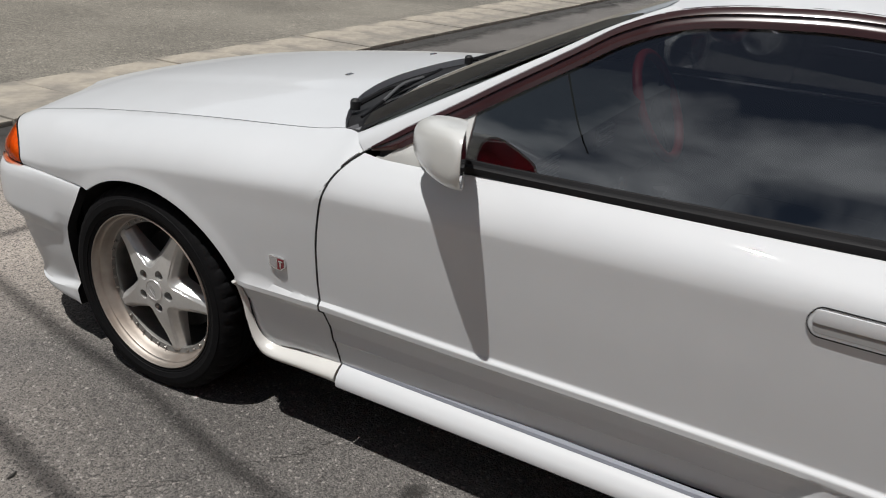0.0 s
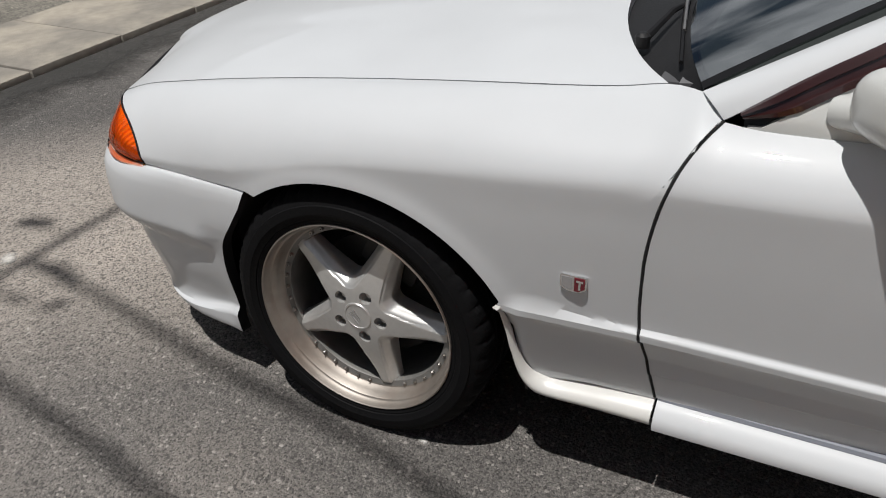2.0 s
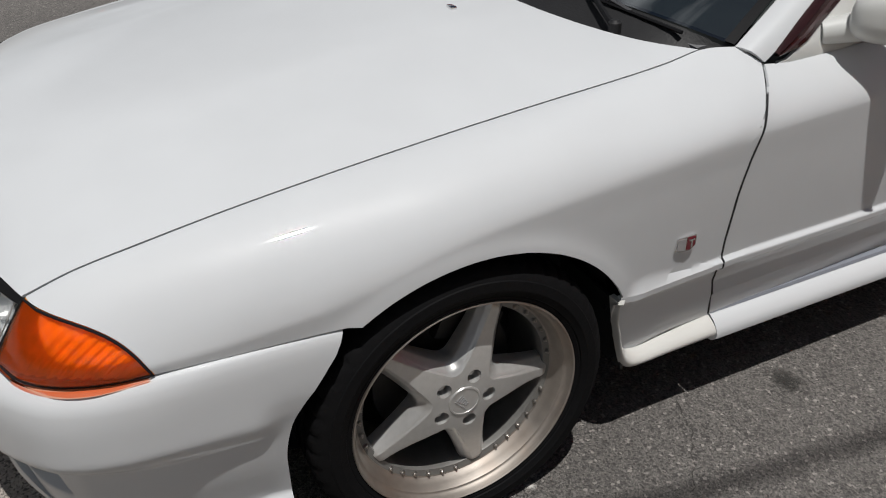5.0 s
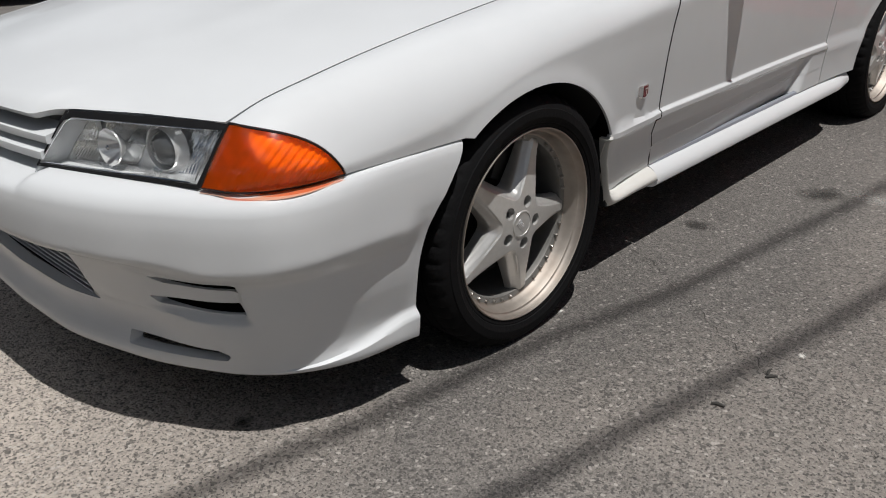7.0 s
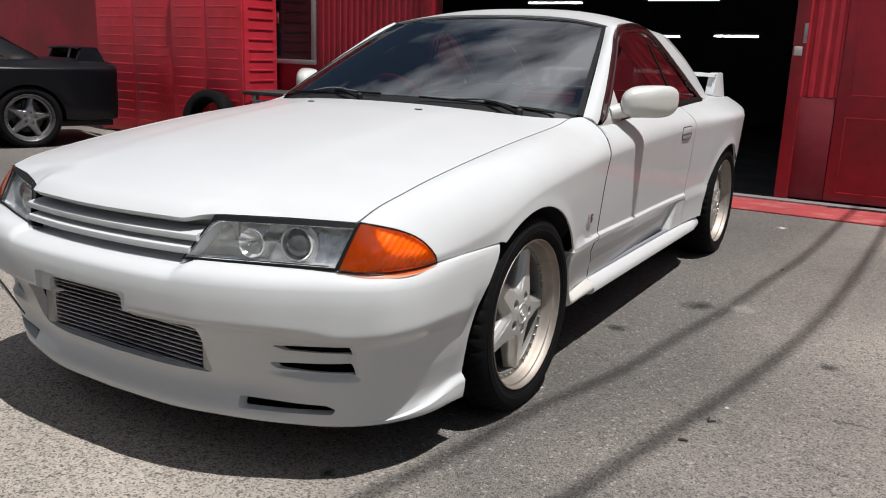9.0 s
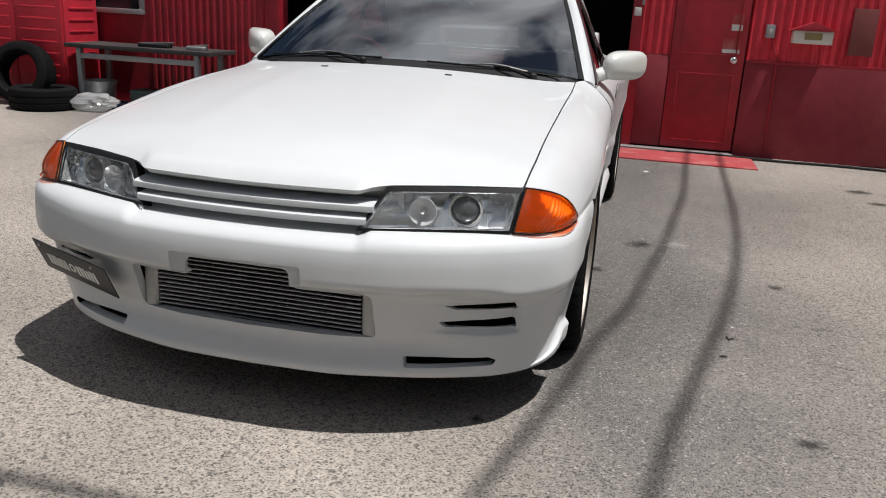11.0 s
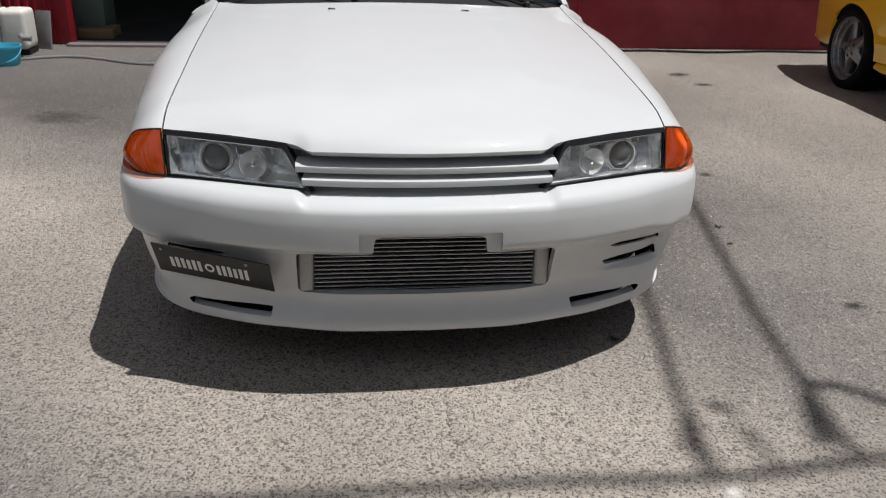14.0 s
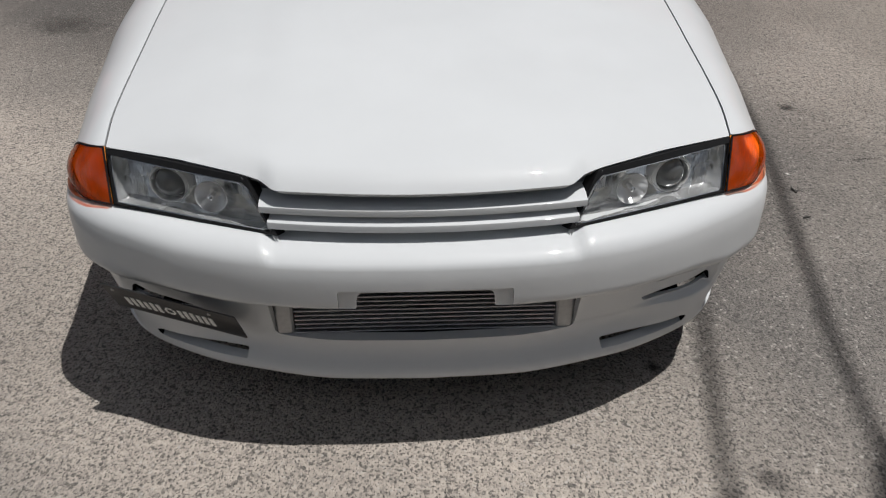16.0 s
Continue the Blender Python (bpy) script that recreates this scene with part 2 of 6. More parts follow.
SIGN_BOARD = mat("blue_black_board", (0.007, 0.012, 0.016), rough=0.5, var=0.15, spec=0.3)
SIGN_BLACK = mat("black_board", (0.014, 0.014, 0.015), rough=0.4, var=0.15)
LETTER = mat("white_lettering", (0.78, 0.78, 0.76), rough=0.6, var=0.05)
WALL_RED = mat("red_wall_paint", (0.37, 0.012, 0.028), rough=0.45, var=0.22, scale=2.5, bump=0.15, bscale=25, two=(0.26, 0.010, 0.020), twoscale=1.3, lo=0.45, hi=0.62)
WALL_BRIGHT = mat("bright_red_sheet_paint", (0.56, 0.026, 0.048), rough=0.5, var=0.16, scale=2.5, two=(0.48, 0.016, 0.028), twoscale=1.7, lo=0.5, hi=0.7)
DADO = mat("dark_red_render", (0.235, 0.022, 0.036), rough=0.75, var=0.16, scale=3, bump=0.16, bscale=130, two=(0.28, 0.036, 0.050), twoscale=1.6, lo=0.48, hi=0.62)
MAT_RED = mat("red_painted_concrete", (0.34, 0.045, 0.05), rough=0.8, var=0.2, scale=6, bump=0.3, two=(0.40, 0.12, 0.11), twoscale=5, lo=0.5, hi=0.7)
CONCRETE = mat("concrete_slab", (0.38, 0.34, 0.28), rough=0.9, var=0.18, scale=5, bump=0.4, bscale=120, two=(0.24, 0.22, 0.19), twoscale=2.2, lo=0.45, hi=0.62)
ASPHALT = asphalt("worn_asphalt", (0.117, 0.109, 0.102), (0.264, 0.245, 0.225), fine=340.0, worn=(0.44, 0.388, 0.338))
ROAD = asphalt("pale_road_asphalt", (0.21, 0.195, 0.165), (0.33, 0.30, 0.25), fine=180)
CRACK = mat("crack_shadow", (0.05, 0.047, 0.043), rough=0.9, var=0.2)
# near-black that carries the shade of the garage inside
GARAGE_SHADE = mat("garage_inside_shade", (0.03, 0.03, 0.033), rough=0.85, var=0.2)
TUBE = glow("fluorescent_tube", (0.95, 0.98, 1.0), 7.0)
GALV = mat("galvanised_sheet", (0.36, 0.36, 0.37), rough=0.45, metal=0.6, var=0.15)
CABLE = mat("black_cable", (0.015, 0.015, 0.015), rough=0.6)
WHITE_PLASTIC = mat("white_plastic", (0.70, 0.69, 0.64), rough=0.5, var=0.08)
PURPLE = mat("purple_plastic", (0.07, 0.055, 0.28), rough=0.45)
CYAN = mat("cyan_plastic", (0.06, 0.42, 0.58), rough=0.4)
GREEN_BOX = mat("grey_green_plastic", (0.055, 0.085, 0.075), rough=0.6)
WOOD_TOP = mat("worn_bench_top", (0.035, 0.030, 0.030), rough=0.7, var=0.3)
BAG = tinted("clear_plastic_bag", (0.93, 0.93, 0.93), 0.25, 0.25, body=(0.8, 0.8, 0.8), cloudy=0.35)
PAPER = mat("paper_notice", (0.55, 0.55, 0.53), rough=0.8)


# ---- building helpers ----
def part(name, bm, material, parent=None, label="", smooth=True, angle=34.0):
    me = bpy.data.meshes.new(name)
    bm.to_mesh(me)
    bm.free()
    me.materials.append(material)
    if smooth:
        me.polygons.foreach_set("use_smooth", [True] * len(me.polygons))
        me.set_sharp_from_angle(angle=radians(angle))
    ob = new(name, me)
    if parent is not None:
        ob.parent = parent
        ob.matrix_parent_inverse = Matrix()
    return tagged(ob, label) if label else ob




def thing(name, label, category, m=None, group="", kind=""):
    ob = new(name)
    ob.empty_display_size = 0.1
    if m is not None:
        ob.matrix_world = m
    return tagged(ob, label, category, group, kind)


def curve(*pts):
    """A smooth function through points (t, value...)."""
    a = np.array(pts, float)
    t, v = a[:, 0], a[:, 1:]
    d = np.gradient(v, t, axis=0) if len(t) > 2 else np.repeat((v[1:] - v[:-1]) / (t[1] - t[0]), 2, 0)
    # keep it from overshooting
    s = np.diff(v, axis=0) / np.diff(t)[:, None]
    for i in range(1, len(t) - 1):
        for c in range(v.shape[1]):
            if s[i - 1, c] * s[i, c] <= 0:
                d[i, c] = 0
            else:
                d[i, c] = 2 * s[i - 1, c] * s[i, c] / (s[i - 1, c] + s[i, c])
    d[0], d[-1] = s[0], s[-1]

    def f(x):
        x = float(min(max(x, t[0]), t[-1]))
        i = int(min(max(np.searchsorted(t, x) - 1, 0), len(t) - 2))
        h = t[i + 1] - t[i]
        u = (x - t[i]) / h
        r = ((1 + 2 * u) * (1 - u) ** 2 * v[i] + u * (1 - u) ** 2 * h * d[i] + u * u * (3 - 2 * u) * v[i + 1] + u * u * (u - 1) * h * d[i + 1])
        return r if len(r) > 1 else float(r[0])
    return f


def along(pts, n, ease=None):
    """n points evenly along a polyline in any dimension, on a smooth curve through its corners."""
    p = np.array(pts, float)
    t = np.r_[0, np.cumsum(np.linalg.norm(np.diff(p, axis=0), axis=1))]
    f = curve(*np.c_[t, p])
    return [np.array(f(t[-1] * (ease(k / (n - 1)) if ease else k / (n - 1)))) for k in range(n)]


def sstep(a, b, x):
    u = min(max((x - a) / (b - a), 0.0), 1.0)
    return u * u * (3 - 2 * u)


def add_grid(bm, rows, lip=0.0, flip=False, close=False):
    """Quads over rows of points; lip: depth of a folded edge round it."""
    P = np.array(rows, float)
    nu, nv = P.shape[:2]
    vs = [[bm.verts.new(P[i, j]) for j in range(nv)] for i in range(nu)]

    def quad(a, b, c, d):
        ring = [a, b, c, d]
        if flip:
            ring.reverse()
        if len(set(ring)) == 4:
            try:
                bm.faces.new(ring)
            except ValueError:
                pass
    for i in range(nu - 1):
        for j in range(nv - 1):
            quad(vs[i][j], vs[i + 1][j], vs[i + 1][j + 1], vs[i][j + 1])
        if close:
            quad(vs[i][nv - 1], vs[i + 1][nv - 1], vs[i + 1][0], vs[i][0])
    if lip:
        du, dv = np.gradient(P, axis=0), np.gradient(P, axis=1)
        N = np.cross(du, dv)
        N /= np.linalg.norm(N, axis=2, keepdims=True) + 1e-12
        if flip:
            N = -N
        loop = [(i, 0) for i in range(nu)] + [(nu - 1, j) for j in range(1, nv)] + [(i, nv - 1) for i in range(nu - 2, -1, -1)] + [(0, j) for j in range(nv - 2, 0, -1)]
        low = [bm.verts.new(P[i, j] - N[i, j] * lip) for i, j in loop]
        for k in range(len(loop)):
            a, b = loop[k], loop[(k + 1) % len(loop)]
            quad(vs[b[0]][b[1]], vs[a[0]][a[1]], low[k], low[(k + 1) % len(loop)])
    return vs


def grid(rows, lip=0.0, flip=False, close=False):
    bm = bmesh.new()
    add_grid(bm, rows, lip, flip, close)
    return bm


def mirrored(rows):
    return [[(-p[0], p[1], p[2]) for p in row] for row in rows]


def both(name, rows, material, parent, label="", lip=0.012, flip=False, **kw):
    """The same panel on the left and on the right side."""
    a = part(name, grid(rows, lip, flip), material, parent, label, **kw)
    b = part(name, grid(mirrored(rows), lip, not flip), material, parent, label, **kw)
    return a, b


def add_box(bm, x0, x1, y0, y1, z0, z1, bevel=0.0, m=None, seg=2):
    made = bmesh.ops.create_cube(bm, size=1, matrix=(m or Matrix()) @ Matrix.Translation(((x0 + x1) / 2, (y0 + y1) / 2, (z0 + z1) / 2)) @ Matrix.Diagonal((x1 - x0, y1 - y0, z1 - z0, 1)))
    if bevel:
        es = {e for v in made["verts"] for e in v.link_edges}
        bmesh.ops.bevel(bm, geom=list(es), offset=bevel, segments=seg, profile=0.6, affect="EDGES")


def box(x0, x1, y0, y1, z0, z1, bevel=0.004, m=None, seg=2):
    bm = bmesh.new()
    add_box(bm, x0, x1, y0, y1, z0, z1, bevel, m, seg)
    return bm


def add_lathe(bm, profile, n=64, m=None):
    """Turns (radius, height) about the z axis of m."""
    rows = [[(r * math.cos(a), r * math.sin(a), h) for r, h in profile] for a in np.linspace(0, 2 * math.pi, n, endpoint=False)]
    m = m or Matrix()
    vs = [[bm.verts.new(m @ Vector(p)) for p in row] for row in rows]
    for i in range(n):
        a, b = vs[i], vs[(i + 1) % n]
        for j in range(len(profile) - 1):
            bm.faces.new([a[j], b[j], b[j + 1], a[j + 1]])
    return vs


def lathe(profile, n=64, m=None):
    bm = bmesh.new()
    add_lathe(bm, profile, n, m)
    return bm


def add_tube(bm, pts, r, n=8, cap=True):
    """A round tube along points; r a number or one per point."""
    P = [Vector(p) for p in pts]
    rs = r if hasattr(r, "__len__") else [r] * len(P)
    rings, up = [], Vector((0, 0, 1))
    for i, p in enumerate(P):
        d = (P[min(i + 1, len(P) - 1)] - P[max(i - 1, 0)]).normalized()
        s = d.cross(up)
        s = (s if s.length > 1e-3 else d.cross(Vector((1, 0, 0)))).normalized()
        t = s.cross(d)
        rings.append([bm.verts.new(p + rs[i] * (math.cos(a) * s + math.sin(a) * t)) for a in np.linspace(0, 2 * math.pi, n, endpoint=False)])
    for a, b in zip(rings, rings[1:]):
        for k in range(n):
            bm.faces.new([a[k], a[(k + 1) % n], b[(k + 1) % n], b[k]])
    if cap:
        bm.faces.new(rings[0][::-1]), bm.faces.new(rings[-1])


def tube(pts, r, n=8):
    bm = bmesh.new()
    add_tube(bm, pts, r, n)
    return bm


def prism(outline, a, b, axis="y", bevel=0.0):
    """An outline (two coordinates) drawn out from a to b along an axis."""
    bm = bmesh.new()
    put = {"x": lambda u, v, w: (w, u, v), "y": lambda u, v, w: (u, w, v), "z": lambda u, v, w: (u, v, w)}[axis]
    lo, hi = ([bm.verts.new(put(u, v, w)) for u, v in outline] for w in (a, b))
    bm.faces.new(lo[::-1]), bm.faces.new(hi)
    n = len(outline)
    for k in range(n):
        bm.faces.new([lo[k], lo[(k + 1) % n], hi[(k + 1) % n], hi[k]])
    bmesh.ops.recalc_face_normals(bm, faces=bm.faces[:])
    if bevel:
        bmesh.ops.bevel(bm, geom=bm.edges[:], offset=bevel, segments=2, profile=0.6, affect="EDGES")
    return bm


def rounded(outline, r, n=4):
    """An outline with its corners rounded."""
    out, k = [], len(outline)
    for i in range(k):
        a, b, c = (np.array(outline[(i + d) % k], float) for d in (-1, 0, 1))
        u, v = (a - b) / np.linalg.norm(a - b), (c - b) / np.linalg.norm(c - b)
        rr = min(r, 0.45 * np.linalg.norm(a - b), 0.45 * np.linalg.norm(c - b))
        p, q = b + u * rr, b + v * rr
        out += [tuple((1 - t) ** 2 * p + 2 * t * (1 - t) * b + t * t * q) for t in np.linspace(0, 1, n)]
    return out


def cut(bm, cutters):
    """The closed mesh bm with the closed meshes of cutters taken away."""
    def temp(b):
        me = bpy.data.meshes.new("temp")
        b.to_mesh(me)
        b.free()
        return new("temp", me)
    ob, tools = temp(bm), [temp(c) for c in cutters]
    for t in tools:
        md = ob.modifiers.new("cut", "BOOLEAN")
        md.operation, md.object, md.solver = "DIFFERENCE", t, "EXACT"
    me = bpy.data.meshes.new_from_object(ob.evaluated_get(bpy.context.evaluated_depsgraph_get()))
    out = bmesh.new()
    out.from_mesh(me)
    for o in (ob, *tools):
        bpy.data.objects.remove(o)
    return out


# ---- the white car: origin on the ground under the front axle, nose towards -y, its left side at +x ----
half_width = curve((-0.75, 0.772), (-0.70, 0.792), (-0.644, 0.811), (-0.534, 0.826), (-0.23, 0.862), (0, 0.868), (0.35, 0.864), (0.6, 0.857), (1.0, 0.847), (1.4, 0.832),
                   (1.8, 0.824), (2.1, 0.832), (2.3, 0.850), (2.615, 0.866), (2.95, 0.846), (3.2, 0.800), (3.40, 0.755), (3.52, 0.705), (3.565, 0.655))
crease_z = curve((-0.75, 0.59), (-0.5, 0.597), (-0.3, 0.618), (-0.18, 0.644), (-0.04, 0.682), (0.15, 0.706), (0.32, 0.721), (0.57, 0.738), (1.1, 0.754), (1.66, 0.76),
                 (2.2, 0.768), (2.6, 0.775), (3.1, 0.77), (3.565, 0.75))
top_z = curve((-0.75, 0.660), (-0.68, 0.688), (-0.6, 0.715), (-0.5, 0.734), (-0.38, 0.754), (-0.27, 0.770), (-0.16, 0.785), (0.03, 0.808), (0.22, 0.828), (0.4, 0.845),
              (0.51, 0.857), (0.587, 0.871), (0.65, 0.876), (0.693, 0.848), (0.76, 0.844), (0.88, 0.847), (1.0, 0.856), (1.2, 0.865), (1.8, 0.872), (2.2, 0.876), (2.6, 0.884), (3.1, 0.878), (3.45, 0.868), (3.565, 0.85))
top_x = curve((-0.75, 0.66), (-0.68, 0.698), (-0.5, 0.703), (0, 0.706), (0.4, 0.706), (0.587, 0.703), (0.65, 0.732), (0.693, 0.766), (0.76, 0.774), (1.2, 0.772), (1.7, 0.768), (2.2, 0.772),
              (2.5, 0.765), (2.9, 0.745), (3.2, 0.725), (3.45, 0.68), (3.565, 0.58))
ARCH_F, ARCH_R = (0.014, 0.267, 0.378), (2.615, 0.277, 0.362)


def rib_fall(y):
    """How far the rib along the door has sunk at y."""
    return 0.018 * max(0.0, min(y, 2.2) - 0.65)


def side_x(y, z):
    """Half the car's width at a place on its side."""
    w, zc, zt, xt = half_width(y), crease_z(y), top_z(y), top_x(y)
    if z >= zc:
        t = min((z - zc) / max(zt - zc, 1e-4), 1.0)
        nose = 0.28 * sstep(-0.35, -0.62, y)
        k = 1 - sstep(0.15, 0.62, y) + 0.5 * sstep(2.2, 3.2, y)
        x = w - (w - xt) * (k * ((0.14 + nose) * t + (0.86 - nose) * (1 - math.sqrt(max(0, 1 - t * t)))) + (1 - k) * t ** 1.9)
    else:
        s = (zc - z) / (zc - 0.43)
        flat = 1 - 0.75 * math.exp(-(y / 0.36) ** 2)
        x = w - flat * (0.002 * min(1, s * 6) + 0.026 * min(s, 1) ** 1.35)
        rib = sstep(0.345, 0.39, y) * (1 - sstep(2.25, 2.30, y))
        x += 0.011 * rib * sstep(0.459, 0.448, z + rib_fall(y))
        end = 1.71 + (z - 0.30) * 0.5
        sunk = 1 - 0.75 * sstep(end, end + 0.05, y)
        deep = sstep(0.25, 0.29, y) * (1 - sstep(2.25, 2.30, y))
        x -= deep * sunk * (0.013 * sstep(0.433, 0.427, z + rib_fall(y)) + 0.020 * min(1, max(0, (0.43 - rib_fall(y) - z) / 0.055)) + 0.005 * sstep(0.338, 0.334, z) + 0.009 * max(0, (0.334 - z) / 0.062))
        x -= (1 - deep) * 0.05 * max(0, (0.40 - z) / 0.2) ** 1.5
    for cy, cz, r in (ARCH_F, ARCH_R):
        d = math.hypot(y - cy, z - cz)
        if z > 0.28:
            x += 0.005 * math.exp(-((d - r) / 0.026) ** 2) * sstep(0.30, 0.45, z)
    return x


def lift(y, z):
    return (side_x(y, z), y, z)


def ruled(lower, upper, n, ease=lambda v: v):
    """Columns between two lines of (y, z), laid on the car's side."""
    return [[lift(*(np.array(a) * (1 - ease(v)) + np.array(b) * ease(v))) for v in np.linspace(0, 1, n)] for a, b in zip(lower, upper)]


gap_front = curve((0.25, 0.652), (0.27, 0.648), (0.36, 0.628), (0.44, 0.612), (0.52, 0.607), (0.60, 0.608), (0.69, 0.619), (0.776, 0.643), (0.82, 0.667), (0.85, 0.696))


def arch(cyl, a0, a1, n):
    cy, cz, r = cyl
    return [(cy + r * math.cos(radians(a)), cz + r * math.sin(radians(a))) for a in np.linspace(a0, a1, n)]


def build_body(car):
    # fenders
    lower = along([(-0.531, 0.580), (-0.40, 0.580), (-0.230, 0.581)], 16) + arch(ARCH_F, 127, 29.0, 64)[1:] + along([(0.336, 0.447), (0.45, 0.447), (0.609, 0.447)], 46)[1:]
    n1 = 16 + 63
    hoodline = [(y, top_z(y)) for y in np.linspace(-0.678, 0.42, n1)]
    rest = [(y, top_z(y)) for y in np.linspace(0.42, 0.690, 14)[1:]] + [(gap_front(z) - 0.003, z) for z in np.linspace(0.842, 0.456, 32)]
    upper = hoodline + rest
    rows = []
    for k, (p, q) in enumerate(zip(lower, upper)):
        bow = math.exp(-k / 7)
        rows.append([lift(*(np.array(p) * (1 - v) + np.array(q) * v + np.array((0.026, 0.014)) * bow * math.sin(math.pi * v))) for v in np.sin(np.linspace(0, 1, 44) * math.pi / 2) ** 0.9])
    zs = [0.268, 0.30, 0.34, 0.38, 0.41, 0.425, 0.429, 0.434, 0.439, 0.444, 0.447]
    low = []
    for u in np.linspace(0, 1, 22):
        dip = [z - 0.014 * (1 - sstep(0.0, 0.55, u)) * (0.447 - z) / 0.179 for z in zs]
        low.append([lift((1 - u) * (0.398 - 0.058 * ((z - 0.268) / 0.18) ** 0.7) + u * (gap_front(z) - 0.003), d) for z, d in zip(zs, dip)])
    for sgn in (1, -1):
        bm = bmesh.new()
        add_grid(bm, rows if sgn > 0 else mirrored(rows), 0.007, sgn < 0)
        add_grid(bm, low if sgn > 0 else mirrored(low), 0.012, sgn < 0)
        bmesh.ops.remove_doubles(bm, verts=bm.verts[:], dist=0.0004)
        part("fender", bm, PAINT, car)
    # doors
    levels = [0.272, 0.278, 0.30, 0.33, 0.3335, 0.3385, 0.345, 0.370, 0.3745, 0.379, 0.387, 0.396, 0.425, 0.428, 0.431, 0.435, 0.44, 0.445, 0.448, 0.4505, 0.4535, 0.4565, 0.459, 0.463, 0.50, 0.55, 0.60, 0.65]
    ups = [0, 0.03, 0.08, 0.16, 0.26, 0.38, 0.5, 0.62, 0.74, 0.85, 0.94, 1.0]

    def z_rows(y):
        zc, zt = crease_z(y), top_z(y) - 0.002
        return [z - rib_fall(y) if 0.42 < z < 0.47 else z for z in levels] + [0.65 + (zc - 0.65) * f for f in (0.4, 0.75, 0.92)] + [zc + (zt - zc) * f for f in ups]
    rows = []
    for u in np.r_[np.linspace(0, 0.6, 40), np.linspace(0.6, 0.86, 40)[1:], np.linspace(0.86, 1, 14)[1:]]:
        col = []
        for z0 in z_rows(0.70 + 1.2 * u):
            y = (1 - u) * (gap_front(z0) + 0.003) + u * 1.93
            col.append((y, z0))
        zr = [z_rows(max(y, 0.70)) for y, _ in col]
        col = [(y, zr[k][k]) for k, (y, _) in enumerate(col)]
        rows.append([lift(y, z) for y, z in col])
    doors = both("door", rows, PAINT, car)
    # rear quarters
    lower = along([(1.936, 0.272), (2.10, 0.272), (2.25, 0.272)], 10) + arch(ARCH_R, 181, 0, 40)[1:] + along([(2.978, 0.277), (3.2, 0.26), (3.45, 0.26), (3.56, 0.27)], 24)[1:]
    upper = [(y, top_z(y) - 0.001) for y in np.linspace(1.936, 3.56, len(lower))]
    both("quarter_panel", ruled(lower, upper, 40, lambda v: math.sin(v * math.pi / 2) ** 0.9), PAINT, car)
    # tail
    rows = []
    for x in np.linspace(-0.66, 0.66, 24):
        rows.append([(x, 3.605 - 0.10 * (abs(x) / 0.67) ** 3 - 0.02 * ((z - 0.5) / 0.3) ** 2, z) for z in np.linspace(0.27, 0.85, 12)])
    part("rear_panel", grid(rows, 0.02), PAINT, car)
    rows = [[(x * (1 - 0.09 * v ** 2), 2.76 + 0.78 * v, 0.895 + 0.012 * (1 - (x / 0.74) ** 2) - 0.03 * v ** 2 - 0.02 * abs(x / 0.74) ** 4) for v in np.linspace(0, 1, 14)] for x in np.linspace(-0.745, 0.745, 24)]
    part("boot_lid", grid(rows, 0.012), PAINT, car)
    # side skirts
    section = [(0.775, 0.272), (0.792, 0.268), (0.808, 0.258), (0.820, 0.244), (0.826, 0.230), (0.824, 0.216), (0.812, 0.205), (0.780, 0.200), (0.74, 0.20)]
    rows = []
    for y in np.linspace(0.653, 2.235, 40):
        k = sstep(2.10, 2.235, y)
        rows.append([(x - 0.012 * k, y, z + 0.006 * k) for x, z in section[::-1]])
    both("side_skirt", rows, PAINT, car, "glossy white side skirt with a joint behind the front wheel")
    # its front piece, which turns up behind the wheel
    inner = along([(0.343, 0.436), (0.356, 0.385), (0.371, 0.33), (0.388, 0.286), (0.410, 0.263), (0.445, 0.257), (0.50, 0.262), (0.57, 0.268), (0.648, 0.272)], 40)
    outer = along([(0.336, 0.436), (0.345, 0.385), (0.357, 0.33), (0.370, 0.280), (0.386, 0.240), (0.412, 0.213), (0.48, 0.203), (0.56, 0.201), (0.648, 0.200)], 40)
    rows = []
    for k, (p, q) in enumerate(zip(inner, outer)):
        s = sstep(0.33, 0.75, k / 39)
        xa, xb = side_x(p[0], max(p[1], 0.272)) * (1 - s) + 0.775 * s + 0.004, 0.818 * (1 - s) + 0.770 * s
        rows.append([(xa * (1 - v) + xb * v + (0.018 + 0.034 * s) * math.sin(math.pi * v) ** 0.75, *(np.array(p) * (1 - v) + np.array(q) * v)) for v in np.linspace(1, 0, 11)])
    both("side_skirt", rows, SKIRT, car, "glossy white side skirt with a joint behind the front wheel")
    rows = [[(x, 0.350 + 0.045 * (0.40 - z) / 0.2, z) for x in (0.62, 0.70, 0.818)] for z in np.linspace(0.425, 0.222, 6)]
    flaps = both("mud_flap", rows, mat("grey_black_plastic", (0.035, 0.038, 0.039), rough=0.55, var=0.2), car, "dark grey plastic mud flap", lip=0.006)
    for sgn, flap in zip((1, -1), flaps):
        for z in (0.395, 0.245):
            part("screw", lathe([(0.007, 0), (0.006, 0.003), (0.001, 0.004)], 12, pose(sgn * 0.800, 0.343 + 0.045 * (0.40 - z) / 0.2, z, 90)), DARK, flap)
    for s in (-1, 1):
        part("door_seal", tube([(s * (side_x(gap_front(z), z) - 0.0015), gap_front(z), z) for z in np.linspace(0.274, 0.846, 70)], 0.0034, 6), DARK, car)
